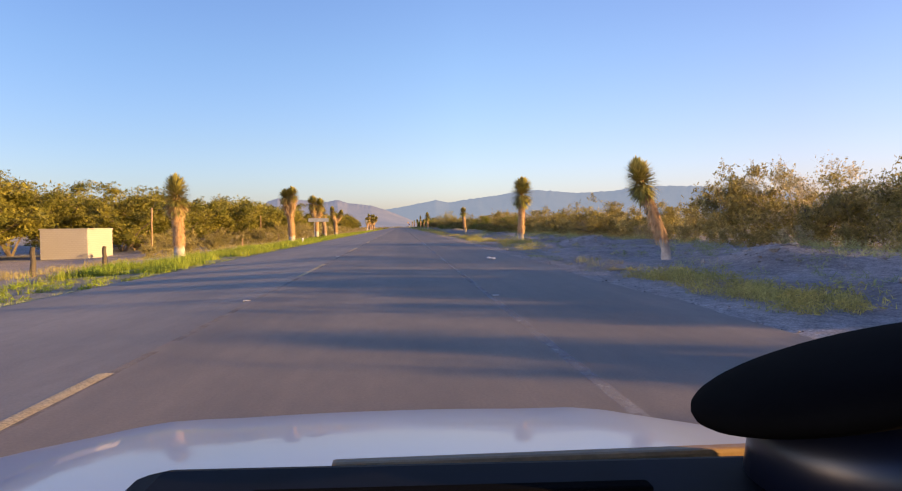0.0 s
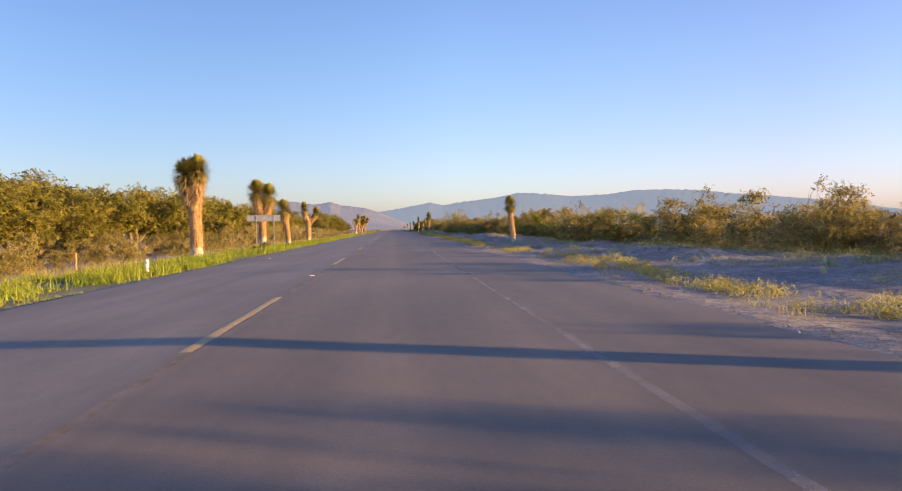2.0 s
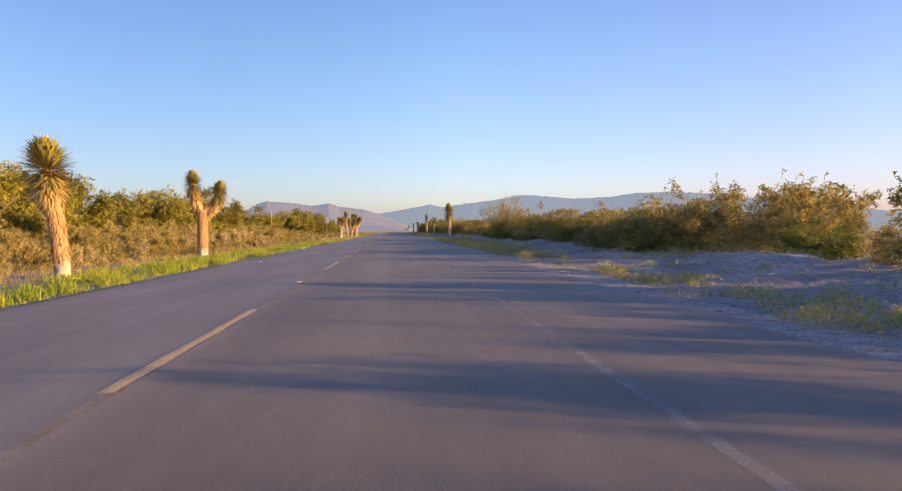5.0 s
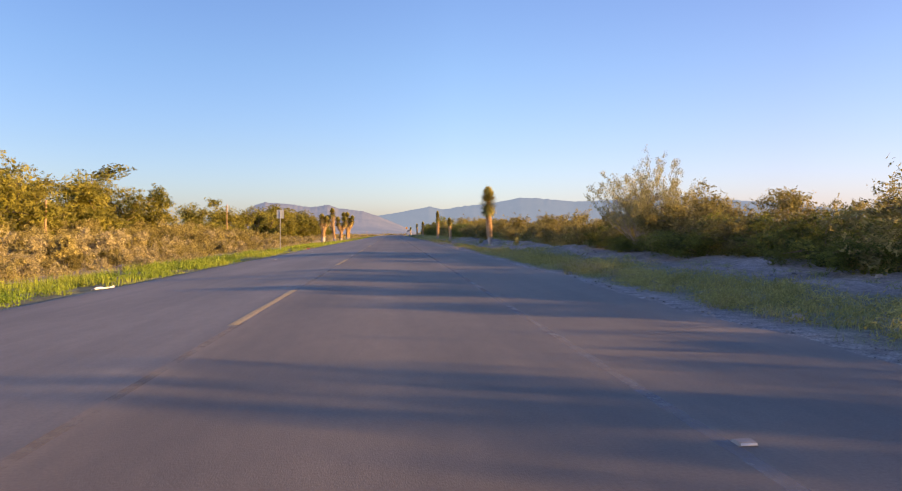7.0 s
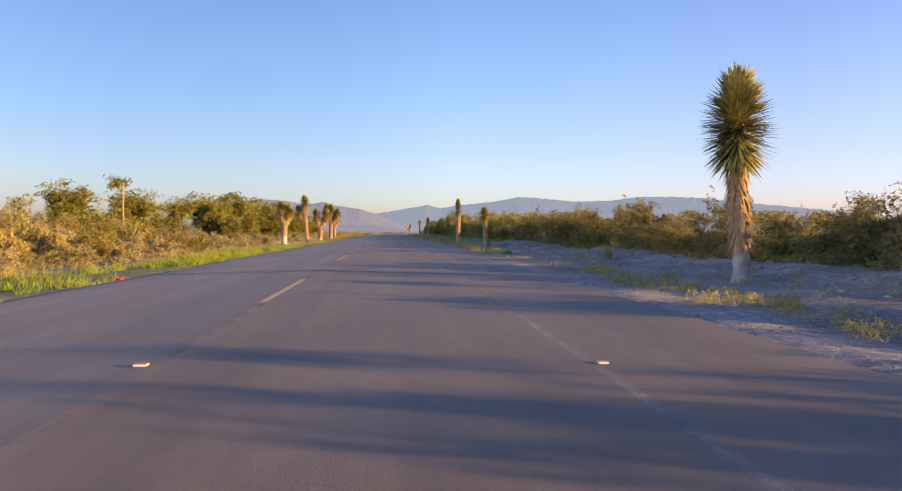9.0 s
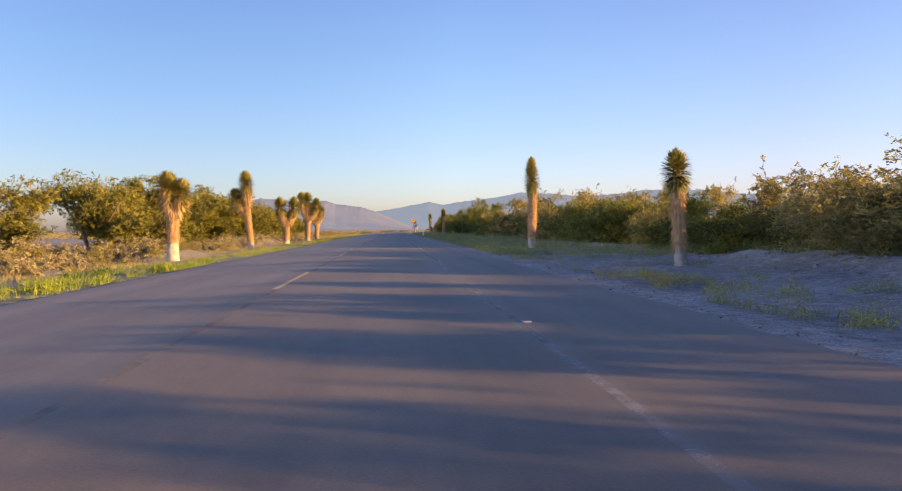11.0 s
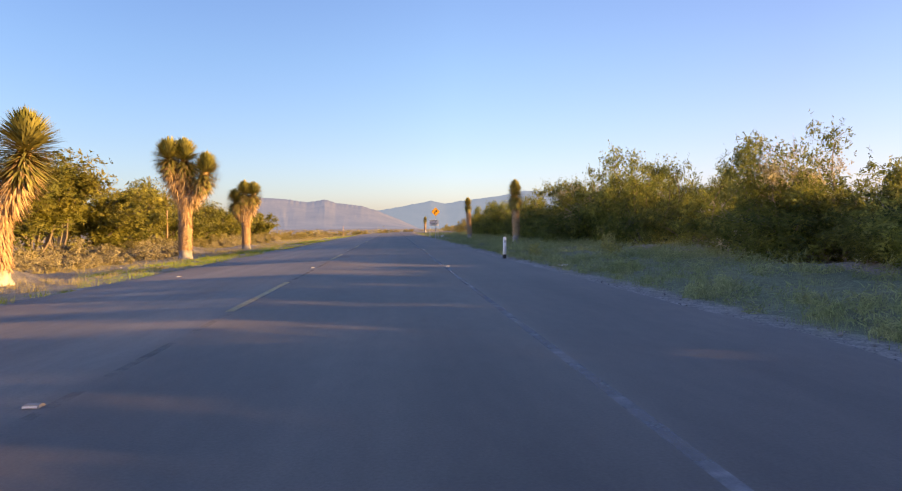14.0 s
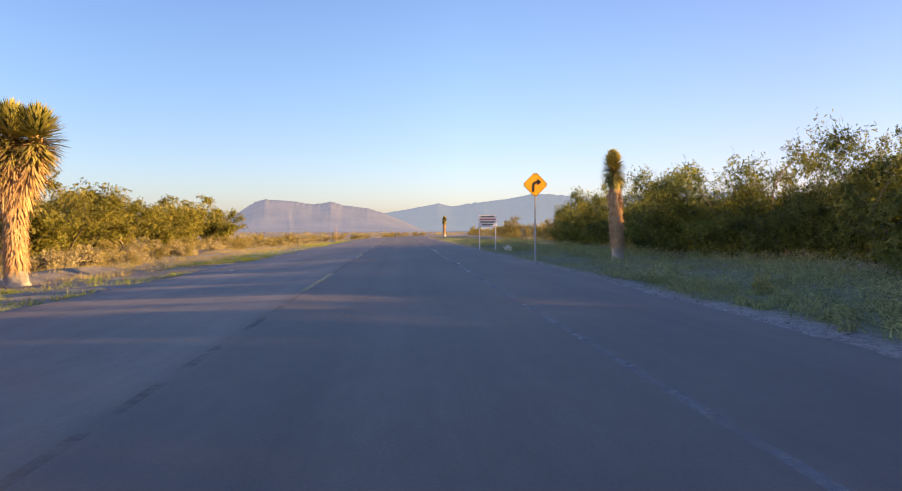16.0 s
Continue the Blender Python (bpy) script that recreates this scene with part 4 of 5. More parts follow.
row(256, 300, 1.9, (-17.5, -17.5), 1.6, (1.5, 1.4), LOWBRUSH + BRUSH, 1.2)
row(258, 300, 2.6, (-20.3, -20.3), 1.0, (2.3, 2.0), BRUSH, 1.3)
row(300, 345, 1.7, (-18.5, -18.5), 2.4, (1.2, 1.4), LOWBRUSH, 1.3)
row(300, 400, 2.4, (-22.0, -22.0), 1.6, (1.9, 2.1), BRUSH + LOWBRUSH, 1.3)
row(258, 300, 2.8, (-23.0, -23.0), 1.8, (3.2, 2.6), BRUSH, 1.2)
row(300, 345, 3.4, (-24.5, -24.5), 2.4, (1.6, 1.8), BRUSH + LOWBRUSH, 1.2)
row(346, 480, 3.4, (-20.0, -19.0), 1.8, (1.6, 2.0), BRUSH + LOWBRUSH)
row(350, 480, 5.6, (-26.5, -25.5), 1.6, (2.6, 2.9), THICKET)
row(20, 96, 5.6, (-51.0, -47.0), 2.5, (9.6, 9.8), TREES, 1.15, 0.1)
row(96, 148, 5.8, (-49.0, -47.0), 2.0, (9.4, 9.6), TREES, 1.15, 0.08)
row(94, 182, 6.0, (-38.0, -35.0), 2.0, (9.0, 9.2), TREES, 1.15, 0.1)
row(196, 229, 5.4, (-36.0, -35.5), 1.6, (9.5, 9.4), TREES, 1.1, 0.1)
for tree_y, tree_h in ((234.0, 6.6), (255.0, 7.8), (270.0, 8.6), (276.0, 7.6), (291.0, 7.8)):
    put(TREES[int(tree_y) % 4], -34.0, tree_y, tree_h, 37 * tree_y, 1.1)
row(298, 372, 5.0, (-30.5, -29.5), 1.6, (8.6, 8.8), TREES, 1.0, 0.1)
row(376, 445, 6.0, (-31.0, -31.0), 2.0, (8.2, 7.0), TREES, 1.0, 0.1)
row(425, 560, 6.5, (-24.0, -18.0), 2.5, (2.8, 2.8), THICKET)


put(GREEN[1], -11.2, 95.5, 1.2, 70, 1.2)
TALLWEED = plant("tall_weed", 95, 0.95, 0.75, 8, 900, (0.12, 0.026), M_HERB, M_TWIG, "weed", "feathery pale green weed on the shaded verge", "tall weeds", 0.3, 0.008, 0.16, lumps=30)
for wx, wy, wh in ((8.0, 315.4, 1.05), (5.5, 317.2, 0.65), (6.4, 345.0, 0.5), (9.0, 213.0, 0.6), (7.2, 236.0, 0.5), (9.6, 196.0, 0.7)):
    put(TALLWEED, wx, wy, wh, 50 * wy)


def prickly_pear(x, y, size, seed):
    """A small prickly pear: flat oval pads that grow out of one another."""
    rng = random.Random(seed)
    thing = new("prickly_pear")
    for n in range(7):
        bm = bmesh.new()
        bmesh.ops.create_icosphere(bm, subdivisions=2, radius=0.5)
        h = size * rng.uniform(0.34, 0.5)
        tilt, turn = rng.uniform(-28, 28), rng.uniform(0, 180)
        up = 0.0 if n < 3 else size * rng.uniform(0.28, 0.5)
        m = pose(rng.uniform(-0.3, 0.3) * size, rng.uniform(-0.2, 0.2) * size, up, 0, tilt, turn) @ pose(0, 0, h * 0.45) @ Matrix.Diagonal((h * 0.42, h * 0.12, h, 1))
        bmesh.ops.transform(bm, matrix=m, verts=bm.verts)
        part("pad", bm, M_PAD, thing, smooth=True)
    thing.matrix_basis = pose(x, y, ground_z(x, y) - 0.03)
    tagged(thing, "small pale green prickly pear on grey earth", "cactus", "cacti on the verge")


prickly_pear(9.3, 53.4, 0.5, 1)
prickly_pear(9.9, 73.5, 0.5, 2)


def far_brush():
    """The plain beyond the bend: scattered thickets down to the mountains' foot."""
    nr = np.random.default_rng(9)
    centres = []
    for _ in range(620):
        y = 470 + 900 * nr.random() ** 1.6
        x = nr.uniform(-0.55, 0.75) * y * 0.75
        if -14 < x - road_x(y) < 11:
            continue
        w, h = nr.uniform(2.0, 4.5), nr.uniform(1.4, 3.2) * (1.0 if nr.random() < 0.9 else 1.7)
        p = nr.normal(size=(110, 3)) * [w * 0.5, w * 0.5, h * 0.33]
        p[:, 2] = np.abs(p[:, 2]) * 1.1
        centres.append(p + [x, y, ground_z(x, y)])
    v, f = cards(nr, np.concatenate(centres), 0.75, 0.5)
    ob = new("far_brush", mesh_of("far_brush", v, f, M_GOLD))
    tagged(ob, "scattered golden brush covering the distant plain", "brush", kind="stuff")


far_brush()


# ---- grass and weeds ----
def blades(name, spots, nr, height, width, per, radius, material, label):
    """Tufts of grass: thin bent blades round each spot (x, y, scale)."""
    n = len(spots) * per
    p = np.repeat(spots, per, axis=0)
    a = nr.uniform(0, 2 * np.pi, n)
    r = radius * np.sqrt(nr.random(n)) * p[:, 2]
    base = np.stack([p[:, 0] + r * np.cos(a), p[:, 1] + r * np.sin(a), np.zeros(n)], 1)
    zs = np.empty(n)
    for i in range(len(spots)):
        zs[i * per:(i + 1) * per] = ground_z(float(spots[i, 0]), float(spots[i, 1]))
    base[:, 2] = zs - 0.02
    h = height * p[:, 2] * nr.uniform(0.5, 1.2, n)
    b = nr.uniform(0, 2 * np.pi, n)
    bend = np.stack([np.cos(b), np.sin(b), np.zeros(n)], 1) * (h * nr.uniform(0.15, 0.6, n))[:, None]
    side = np.stack([-np.sin(b + 0.6), np.cos(b + 0.6), np.zeros(n)], 1) * (width * p[:, 2] / 2)[:, None]
    tip = base + bend + np.stack([0 * h, 0 * h, h], 1)
    verts = np.stack([base - side, base + side, tip], 1).reshape(-1, 3)
    tris = np.arange(3 * n).reshape(-1, 3)
    ob = new(name, mesh_of(name, verts, tris, material))
    return tagged(ob, label, "grass", kind="stuff")


def tufts(name, spots, nr, height, leaf, per, radius, material, label):
    """Low leafy weeds: small pointed leaves in a dome round each spot."""
    p = np.repeat(spots, per, axis=0)
    n = len(p)
    d = nr.normal(size=(n, 3))
    d /= np.linalg.norm(d, axis=1, keepdims=True)
    d *= (nr.random((n, 1)) ** 0.4) * p[:, 2:3]
    z = np.repeat([ground_z(float(a), float(b)) for a, b, _ in spots], per)
    c = np.stack([p[:, 0] + d[:, 0] * radius, p[:, 1] + d[:, 1] * radius, z + np.abs(d[:, 2]) * height], 1)
    v, f = cards(nr, c, leaf[0], leaf[1], 0.9)
    return tagged(new(name, mesh_of(name, v, f, material)), label, "weeds", kind="stuff")


def scatter(nr, count, u0, u1, y0, y1, lo, hi, gate=None, clump=0.12):
    out = []
    while len(out) < count:
        y = nr.uniform(y0, y1)
        u = nr.uniform(u0, u1)
        if gate is not None and noise.noise(Vector((u * clump * 2, y * clump, gate))) < nr.uniform(-0.25, 0.25):
            continue
        out.append((u + road_x(y), y, nr.uniform(lo, hi)))
    return np.array(out)


nr = np.random.default_rng(3)
left_verge = np.concatenate([scatter(nr, 170, -12.5, -8.25, -5, 26, 0.3, 0.7, 1.0), scatter(nr, 2300, -14.5, -8.6, 25, 120, 0.5, 1.3, 1.0, 0.3), scatter(nr, 1000, -13.5, -8.5, 120, 185, 0.5, 1.15, 2.0, 0.3), scatter(nr, 800, -13.5, -8.5, 185, 262, 0.4, 1.1, 2.5, 0.35)])
blades("verge_grass", left_verge, nr, 0.40, 0.03, 13, 0.36, M_GRASS, "bright yellow-green grass along the road edge")
tufts("verge_weeds", left_verge, nr, 0.34, (0.17, 0.028), 22, 0.42, M_GRASS, "leafy yellow-green weeds in the grass verge")
blades("thin_weeds", scatter(nr, 1700, -12.0, -7.8, 255, 440, 0.5, 0.9, 3.0), nr, 0.24, 0.014, 28, 0.36, M_GRASS, "short thin weeds along the road edge")
blades("edge_weeds", scatter(nr, 900, -8.6, -7.75, -5, 300, 0.4, 0.8, 4.0, 0.3), nr, 0.16, 0.016, 24, 0.24, M_WEED, "small grey-green weeds at the asphalt edge")
blades("shoulder_weeds", np.concatenate([scatter(nr, 420, 4.7, 6.6, -5, 250, 0.4, 1.0, 5.0, 0.1), scatter(nr, 1000, 4.6, 8.0, 132, 185, 0.5, 1.0, 6.0, 0.3),
                                         scatter(nr, 2300, 4.5, 9.5, 252, 430, 0.5, 1.2, 7.0, 0.3)]), nr, 0.15, 0.010, 36, 0.36, M_WEED, "soft grey-green weeds on the gravel shoulder")
blades("straw_grass", np.concatenate([scatter(nr, 260, 4.6, 6.4, -5, 260, 0.5, 1.0, 8.0, 0.1), scatter(nr, 700, -18, -9, 255, 440, 0.5, 1.0, 9.0)]),
       nr, 0.24, 0.018, 28, 0.25, M_STRAW, "dry straw-coloured grass clumps")
tufts("flowering_weeds", scatter(nr, 90, 5.0, 6.3, 8, 14.6, 0.6, 1.2, None), nr, 0.28, (0.09, 0.018), 110, 0.34, M_HERB, "pale yellow flowering weeds on the shoulder")
herbs = [scatter(nr, int(4.0 * (y1 - y0) * (u1 - u0)), u0, u1, y0, y1, 0.5, 1.15, g, 0.5) for g, (y0, y1, u0, u1) in enumerate((
    (30, 37, 5.6, 6.8), (38, 46, 6.0, 8.2), (44, 56, 5.2, 6.5), (56, 66, 5.4, 6.9), (71, 77, 5.3, 6.3), (80, 92, 4.9, 6.3), (92, 120, 5.0, 6.4), (126, 172, 4.9, 6.6), (186, 206, 5.2, 6.4), (222, 244, 5.0, 6.6)))]
tufts("shoulder_herbs", np.concatenate(herbs), nr, 0.27, (0.085, 0.019), 80, 0.36, M_HERB, "fluffy pale yellow-green herbs along the shoulder")
tufts("soft_weeds", np.concatenate([scatter(nr, 420, 5.6, 10.5, 322, 400, 0.6, 1.4, 20.0, 0.3), scatter(nr, 620, 4.6, 6.8, 256, 350, 0.35, 0.8, 22.0, 0.4), scatter(nr, 240, 7.0, 11.0, 262, 322, 0.5, 1.2, 21.0, 0.3)]), nr, 0.42, (0.13, 0.022), 70, 0.40, M_WEED,
      "soft grey-green bushy weeds beside the shaded thicket")
tufts("thicket_weeds", np.concatenate([scatter(nr, 700, 6.8, 11.0, -5, 250, 0.3, 0.9, 10.0, 0.25), scatter(nr, 1500, 11.2, 14.0, -5, 250, 0.5, 1.4, 10.0, 0.2), scatter(nr, 1500, 8.5, 12.0, 250, 400, 0.7, 1.6, 11.0)]), nr, 0.34, (0.13, 0.017), 40, 0.45, M_WEED, "rough weeds in front of the thicket")
blades("brush_grass", np.concatenate([scatter(nr, 1900, -22, -13, 20, 255, 0.6, 1.3, 12.0), scatter(nr, 3600, -26, -11.5, 255, 440, 0.4, 1.0, 13.0)]), nr, 0.40, 0.022, 18, 0.45, M_GOLD, "dry pale grass between the bushes")
nr = np.random.default_rng(58)
tufts("verge_herbs", np.concatenate([scatter(nr, 330, 4.8, 6.9, 138, 186, 0.6, 1.25, None), scatter(nr, 90, 6.6, 8.2, 140, 186, 0.6, 1.2, 24.0, 0.3)]), nr, 0.32, (0.10, 0.018), 80, 0.40, M_HERB,
      "thick pale green herbs along the shaded shoulder")
# straw-coloured blades imitate a pool of sun on the shoulder grass
blades("golden_grass", scatter(nr, 34, 5.1, 6.0, 161.4, 164.2, 0.7, 1.2, None), nr, 0.30, 0.016, 40, 0.28, M_STRAW, "patch of shoulder grass coloured straw-gold for the sunlight on it")


def stones():
    """Loose gravel and stones of the shoulders, each a small uneven lump."""
    nr = np.random.default_rng(12)
    corners = np.array([(1, 0, 0), (-1, 0, 0), (0, 1, 0), (0, -1, 0), (0, 0, 1), (0, 0, -1)], float)
    tri = np.array([(0, 2, 4), (2, 1, 4), (1, 3, 4), (3, 0, 4), (2, 0, 5), (1, 2, 5), (3, 1, 5), (0, 3, 5)])
    n = 13000
    y = nr.uniform(-5, 440, n)
    u = np.where(nr.random(n) < 0.8, 3.9 + np.abs(nr.normal(0, 0.9, n)), nr.uniform(5, 14, n))
    size = 0.010 + 0.022 * nr.random(n) ** 3
    verts = np.empty((n, 6, 3))
    for i in range(n):
        x = u[i] + road_x(y[i])
        verts[i] = corners * size[i] * nr.uniform(0.6, 1.4, (6, 3)) * [1.2, 1.2, 0.6] + nr.normal(0, 0.25 * size[i], (6, 3)) + (x, y[i], ground_z(float(x), float(y[i])) + size[i] * 0.3)
    faces = (6 * np.arange(n)[:, None, None] + tri[None]).reshape(-1, 3)
    ob = new("gravel", mesh_of("gravel", verts.reshape(-1, 3), faces, M_STONE))
    tagged(ob, "loose pale gravel along the shoulder", "gravel", kind="stuff")


stones()


def clods():
    """Lumps of broken earth along the heaps and the graded ridge."""
    nr = np.random.default_rng(14)
    corners = np.array([(1, 0, 0), (-1, 0, 0), (0, 1, 0), (0, -1, 0), (0, 0, 1), (0, 0, -1)], float)
    tri = np.array([(0, 2, 4), (2, 1, 4), (1, 3, 4), (3, 0, 4), (2, 0, 5), (1, 2, 5), (3, 1, 5), (0, 3, 5)])
    spots = [(hx + nr.normal(0, rx * 0.8), hy + nr.normal(0, ry * 0.8)) for hx, hy, rx, ry, _ in HEAPS for _ in range(110)]
    spots += [(10.9 + nr.normal(0, 0.8), nr.uniform(192, 252)) for _ in range(900)]
    spots += [(nr.uniform(8.5, 12.5), nr.uniform(-5, 190)) for _ in range(900)]
    verts = np.empty((len(spots), 6, 3))
    for i, (x, y) in enumerate(spots):
        size = 0.02 + 0.06 * nr.random() ** 3
        verts[i] = corners * size * nr.uniform(0.6, 1.4, (6, 3)) * [1.3, 1.3, 0.6] + nr.normal(0, 0.25 * size, (6, 3)) + (x, y, ground_z(float(x), float(y)) + size * 0.3)
    faces = (6 * np.arange(len(spots))[:, None, None] + tri[None]).reshape(-1, 3)
    tagged(new("earth_clods", mesh_of("earth_clods", verts.reshape(-1, 3), faces, M_GROUND)), "dry grey earth clods on dumped heaps", "earth", kind="stuff")


clods()


# ---- road furniture ----
def reflector(x, y):
    """A raised road stud on a flat base."""
    bm = bmesh.new()
    bmesh.ops.create_cube(bm, size=1.0, matrix=Matrix.Translation((0, 0, 0.011)) @ Matrix.Diagonal((0.11, 0.10, 0.018, 1)))
    for v in bm.verts:
        if v.co.z > 0.01:
            v.co.y *= 0.55
            v.co.x *= 0.88
    return bm


def build_studs():
    rng = random.Random(21)
    first = None
    for x in (-2.36, 1.52, -6.1):
        for k in range(0, 29):
            y = 10.7 + 15 * k
            if rng.random() < (0.35 if x > -5 else 0.5) and round(y, 1) not in (10.7, 190.7, 265.7, 310.7):
                continue
            if first is None:
                first = new("road_stud")
                part("stud_body", reflector(0, 0), M_STUD, first)
                part("lens", box((0.09, 0.004, 0.012), (0, -0.049, 0.012)), M_SIGN_WHITE, first, "pale reflecting strip")
                tagged(first, "small pale reflective road stud", "road stud", "studs along the lane lines")
                ob = first
                ob.matrix_basis = pose(x, y, road_z(x))
            else:
                copy_thing(first, pose(x, y, road_z(x)))


build_studs()


def delineator(x, y, height, label):
    thing = new("marker_post")
    part("shaft", rod(0.065, 0.06, height, (0, 0, 0.0), 14, 0.015), M_POST_WHITE, thing, smooth=True)
    part("base_band", rod(0.068, 0.067, 0.17, (0, 0, 0.0), 14), M_BLACK, thing, "black band at the foot")
    part("reflector", box((0.05, 0.006, 0.09), (0, -0.064, height * 0.8), 0.002), M_GALV, thing, "grey reflector strip")
    thing.matrix_basis = pose(x, y, max(ground_z(x, y), road_z(x) if LEFT_EDGE < x < RIGHT_EDGE else -9) - 0.02, 0, 1.0, 0)
    return tagged(thing, label, "marker post", "marker posts")


delineator(3.97, 315.3, 0.80, "white plastic marker post with black foot")
delineator(-9.2, 64.0, 0.62, "short white marker post in grass")


def sign_plate_back():
    """A wide guide sign on two posts, seen from its unpainted back."""
    thing = new("guide_sign")
    gz = ground_z(-12.2, 101.5)
    top = 2.45 - gz
    for x in (-0.63, 0.92):
        post = part("post", box((0.06, 0.06, top + 0.2), (x, 0, top / 2 - 0.1), 0.006), M_GALV, thing)
        for z in (top - 0.45, top - 0.12):
            part("bolt", rod(0.02, 0.02, 0.03, (x, -0.045, z), 8), M_GALV, post)
    bm = box((2.98, 0.025, 0.56), (0, 0.05, top - 0.28), 0.008)
    plate = part("plate", bm, M_GALV, thing, "bare grey back of the plate")
    for z in (top - 0.44, top - 0.12):
        part("rail", box((2.9, 0.03, 0.04), (0, 0.022, z), 0.004), M_GALV, plate)
    thing.matrix_basis = pose(-12.22, 101.5, gz, 0, 0, 3)
    tagged(thing, "wide road sign on two posts showing its grey back", "road sign")


sign_plate_back()


def speed_sign_back():
    thing = new("roadside_sign")
    gz = ground_z(-10.2, 202.0)
    top = 3.1 - gz
    part("post", box((0.06, 0.06, top + 0.15), (0, 0, top / 2 - 0.1), 0.006), M_GALV, thing)
    part("plate", box((0.62, 0.02, 0.76), (0, 0.045, top - 0.36), 0.01), M_GALV, thing, "grey back of an upright plate")
    thing.matrix_basis = pose(-10.2, 202.0, gz, 0, 0, 4)
    tagged(thing, "upright rectangular sign on one post seen from behind", "road sign")


speed_sign_back()


def curve_sign():
    """A diamond warning sign with a bent arrow."""
    thing = new("warning_sign")
    z = 2.72
    part("post", box((0.055, 0.055, z + 0.45), (0, 0.03, z / 2 + 0.02), 0.005), M_GALV, thing)
    half = 0.43
    bm = bmesh.new()
    bmesh.ops.create_cube(bm, size=1.0, matrix=Matrix.Diagonal((0.60, 0.012, 0.60, 1)))
    edges = [e for e in bm.edges if abs(e.verts[0].co.y - e.verts[1].co.y) > 0.005]
    bmesh.ops.bevel(bm, geom=edges, offset=0.05, segments=4, affect="EDGES")
    bmesh.ops.transform(bm, matrix=Matrix.Translation((0, -0.01, z)) @ Matrix.Rotation(radians(45), 4, "Y"), verts=bm.verts)
    panel = part("panel", bm, M_SIGN_YELLOW, thing, "amber diamond panel")
    bm = bmesh.new()
    bmesh.ops.create_cube(bm, size=1.0, matrix=Matrix.Diagonal((0.575, 0.004, 0.575, 1)))
    edges = [e for e in bm.edges if abs(e.verts[0].co.y - e.verts[1].co.y) > 0.002]
    bmesh.ops.bevel(bm, geom=edges, offset=0.045, segments=4, affect="EDGES")
    inner = [f for f in bm.faces if abs(f.normal.y) > 0.9]
    bmesh.ops.inset_region(bm, faces=inner, thickness=0.012)
    kill = [f for f in bm.faces if abs(f.normal.y) > 0.9 and f.calc_area() > 0.1]
    bmesh.ops.delete(bm, geom=kill, context="FACES")
    bmesh.ops.transform(bm, matrix=Matrix.Translation((0, -0.018, z)) @ Matrix.Rotation(radians(45), 4, "Y"), verts=bm.verts)
    part("border", bm, M_BLACK, panel, "thin black border")
    # arrow: a shaft that rises, bends to the right and ends in a head
    bm = bmesh.new()
    way = [(-0.07, -0.24), (-0.07, -0.05), (-0.05, 0.03), (0.0, 0.07), (0.07, 0.08)]
    w = 0.042
    left, right = [], []
    for n, (a, b) in enumerate(way):
        p, q = way[max(n - 1, 0)], way[min(n + 1, len(way) - 1)]
        d = Vector((q[0] - p[0], q[1] - p[1])).normalized()
        left.append(bm.verts.new((a - d.y * w, 0, b + d.x * w)))
        right.append(bm.verts.new((a + d.y * w, 0, b - d.x * w)))
    for n in range(len(way) - 1):
        bm.faces.new((left[n], right[n], right[n + 1], left[n + 1]))
    bm.faces.new([bm.verts.new(c) for c in ((0.06, 0, 0.19), (0.06, 0, -0.03), (0.21, 0, 0.08))])
    solid = bmesh.ops.extrude_face_region(bm, geom=bm.faces[:])
    bmesh.ops.translate(bm, vec=(0, -0.004, 0), verts=[v for v in solid["geom"] if isinstance(v, bmesh.types.BMVert)])
    bmesh.ops.translate(bm, vec=(0, -0.017, z), verts=bm.verts)
    part("arrow", bm, M_BLACK, panel, "black arrow bending to the right")
    thing.matrix_basis = pose(3.95, 354.5, ground_z(3.95, 354.5), 0, 0, -4)
    tagged(thing, "amber diamond warning sign with black curve arrow", "road sign")


curve_sign()


def info_sign():
    thing = new("information_sign")
    gz = ground_z(5.0, 374.5)
    for x in (-0.5, 0.5):
        part("post", box((0.06, 0.06, 2.25), (x, 0, 1.05), 0.005), M_SIGN_WHITE, thing)
    panel = part("panel", box((1.16, 0.02, 0.74), (0, -0.045, 1.78), 0.008), M_SIGN_WHITE, thing, "white lettered panel")
    for n, (wide, material) in enumerate(((0.86, M_BLACK), (1.0, M_RED), (0.9, M_BLACK), (0.7, M_BLACK))):
        part("text_bar", box((wide, 0.004, 0.075), (0, -0.058, 2.05 - 0.165 * n)), material, panel, "illegible line of writing")
    thing.matrix_basis = pose(5.0, 374.5, gz, 0, 0, -4)
    tagged(thing, "white information sign on two posts in dry grass", "road sign")


info_sign()


def pole(x, y, height, r, material, name, label, group, lean=0.0):
    thing = new(name)
    v, f = [], []
    pts = [Vector((0.02 * math.sin(2.0 * k + x), 0.015 * math.cos(1.7 * k + y), height * k / 6 - (0.3 if k == 0 else 0))) for k in range(7)]
    tube(pts, [r * (1 - 0.25 * k / 6) for k in range(7)], 9, v, f)
    f.append(tuple(range(54, 63)))
    me = mesh_of(name, v, f, material)
    part("shaft", me, None, thing)
    thing.matrix_basis = pose(x, y, ground_z(x, y), 0, lean, 0)
    return tagged(thing, label, "post", group)


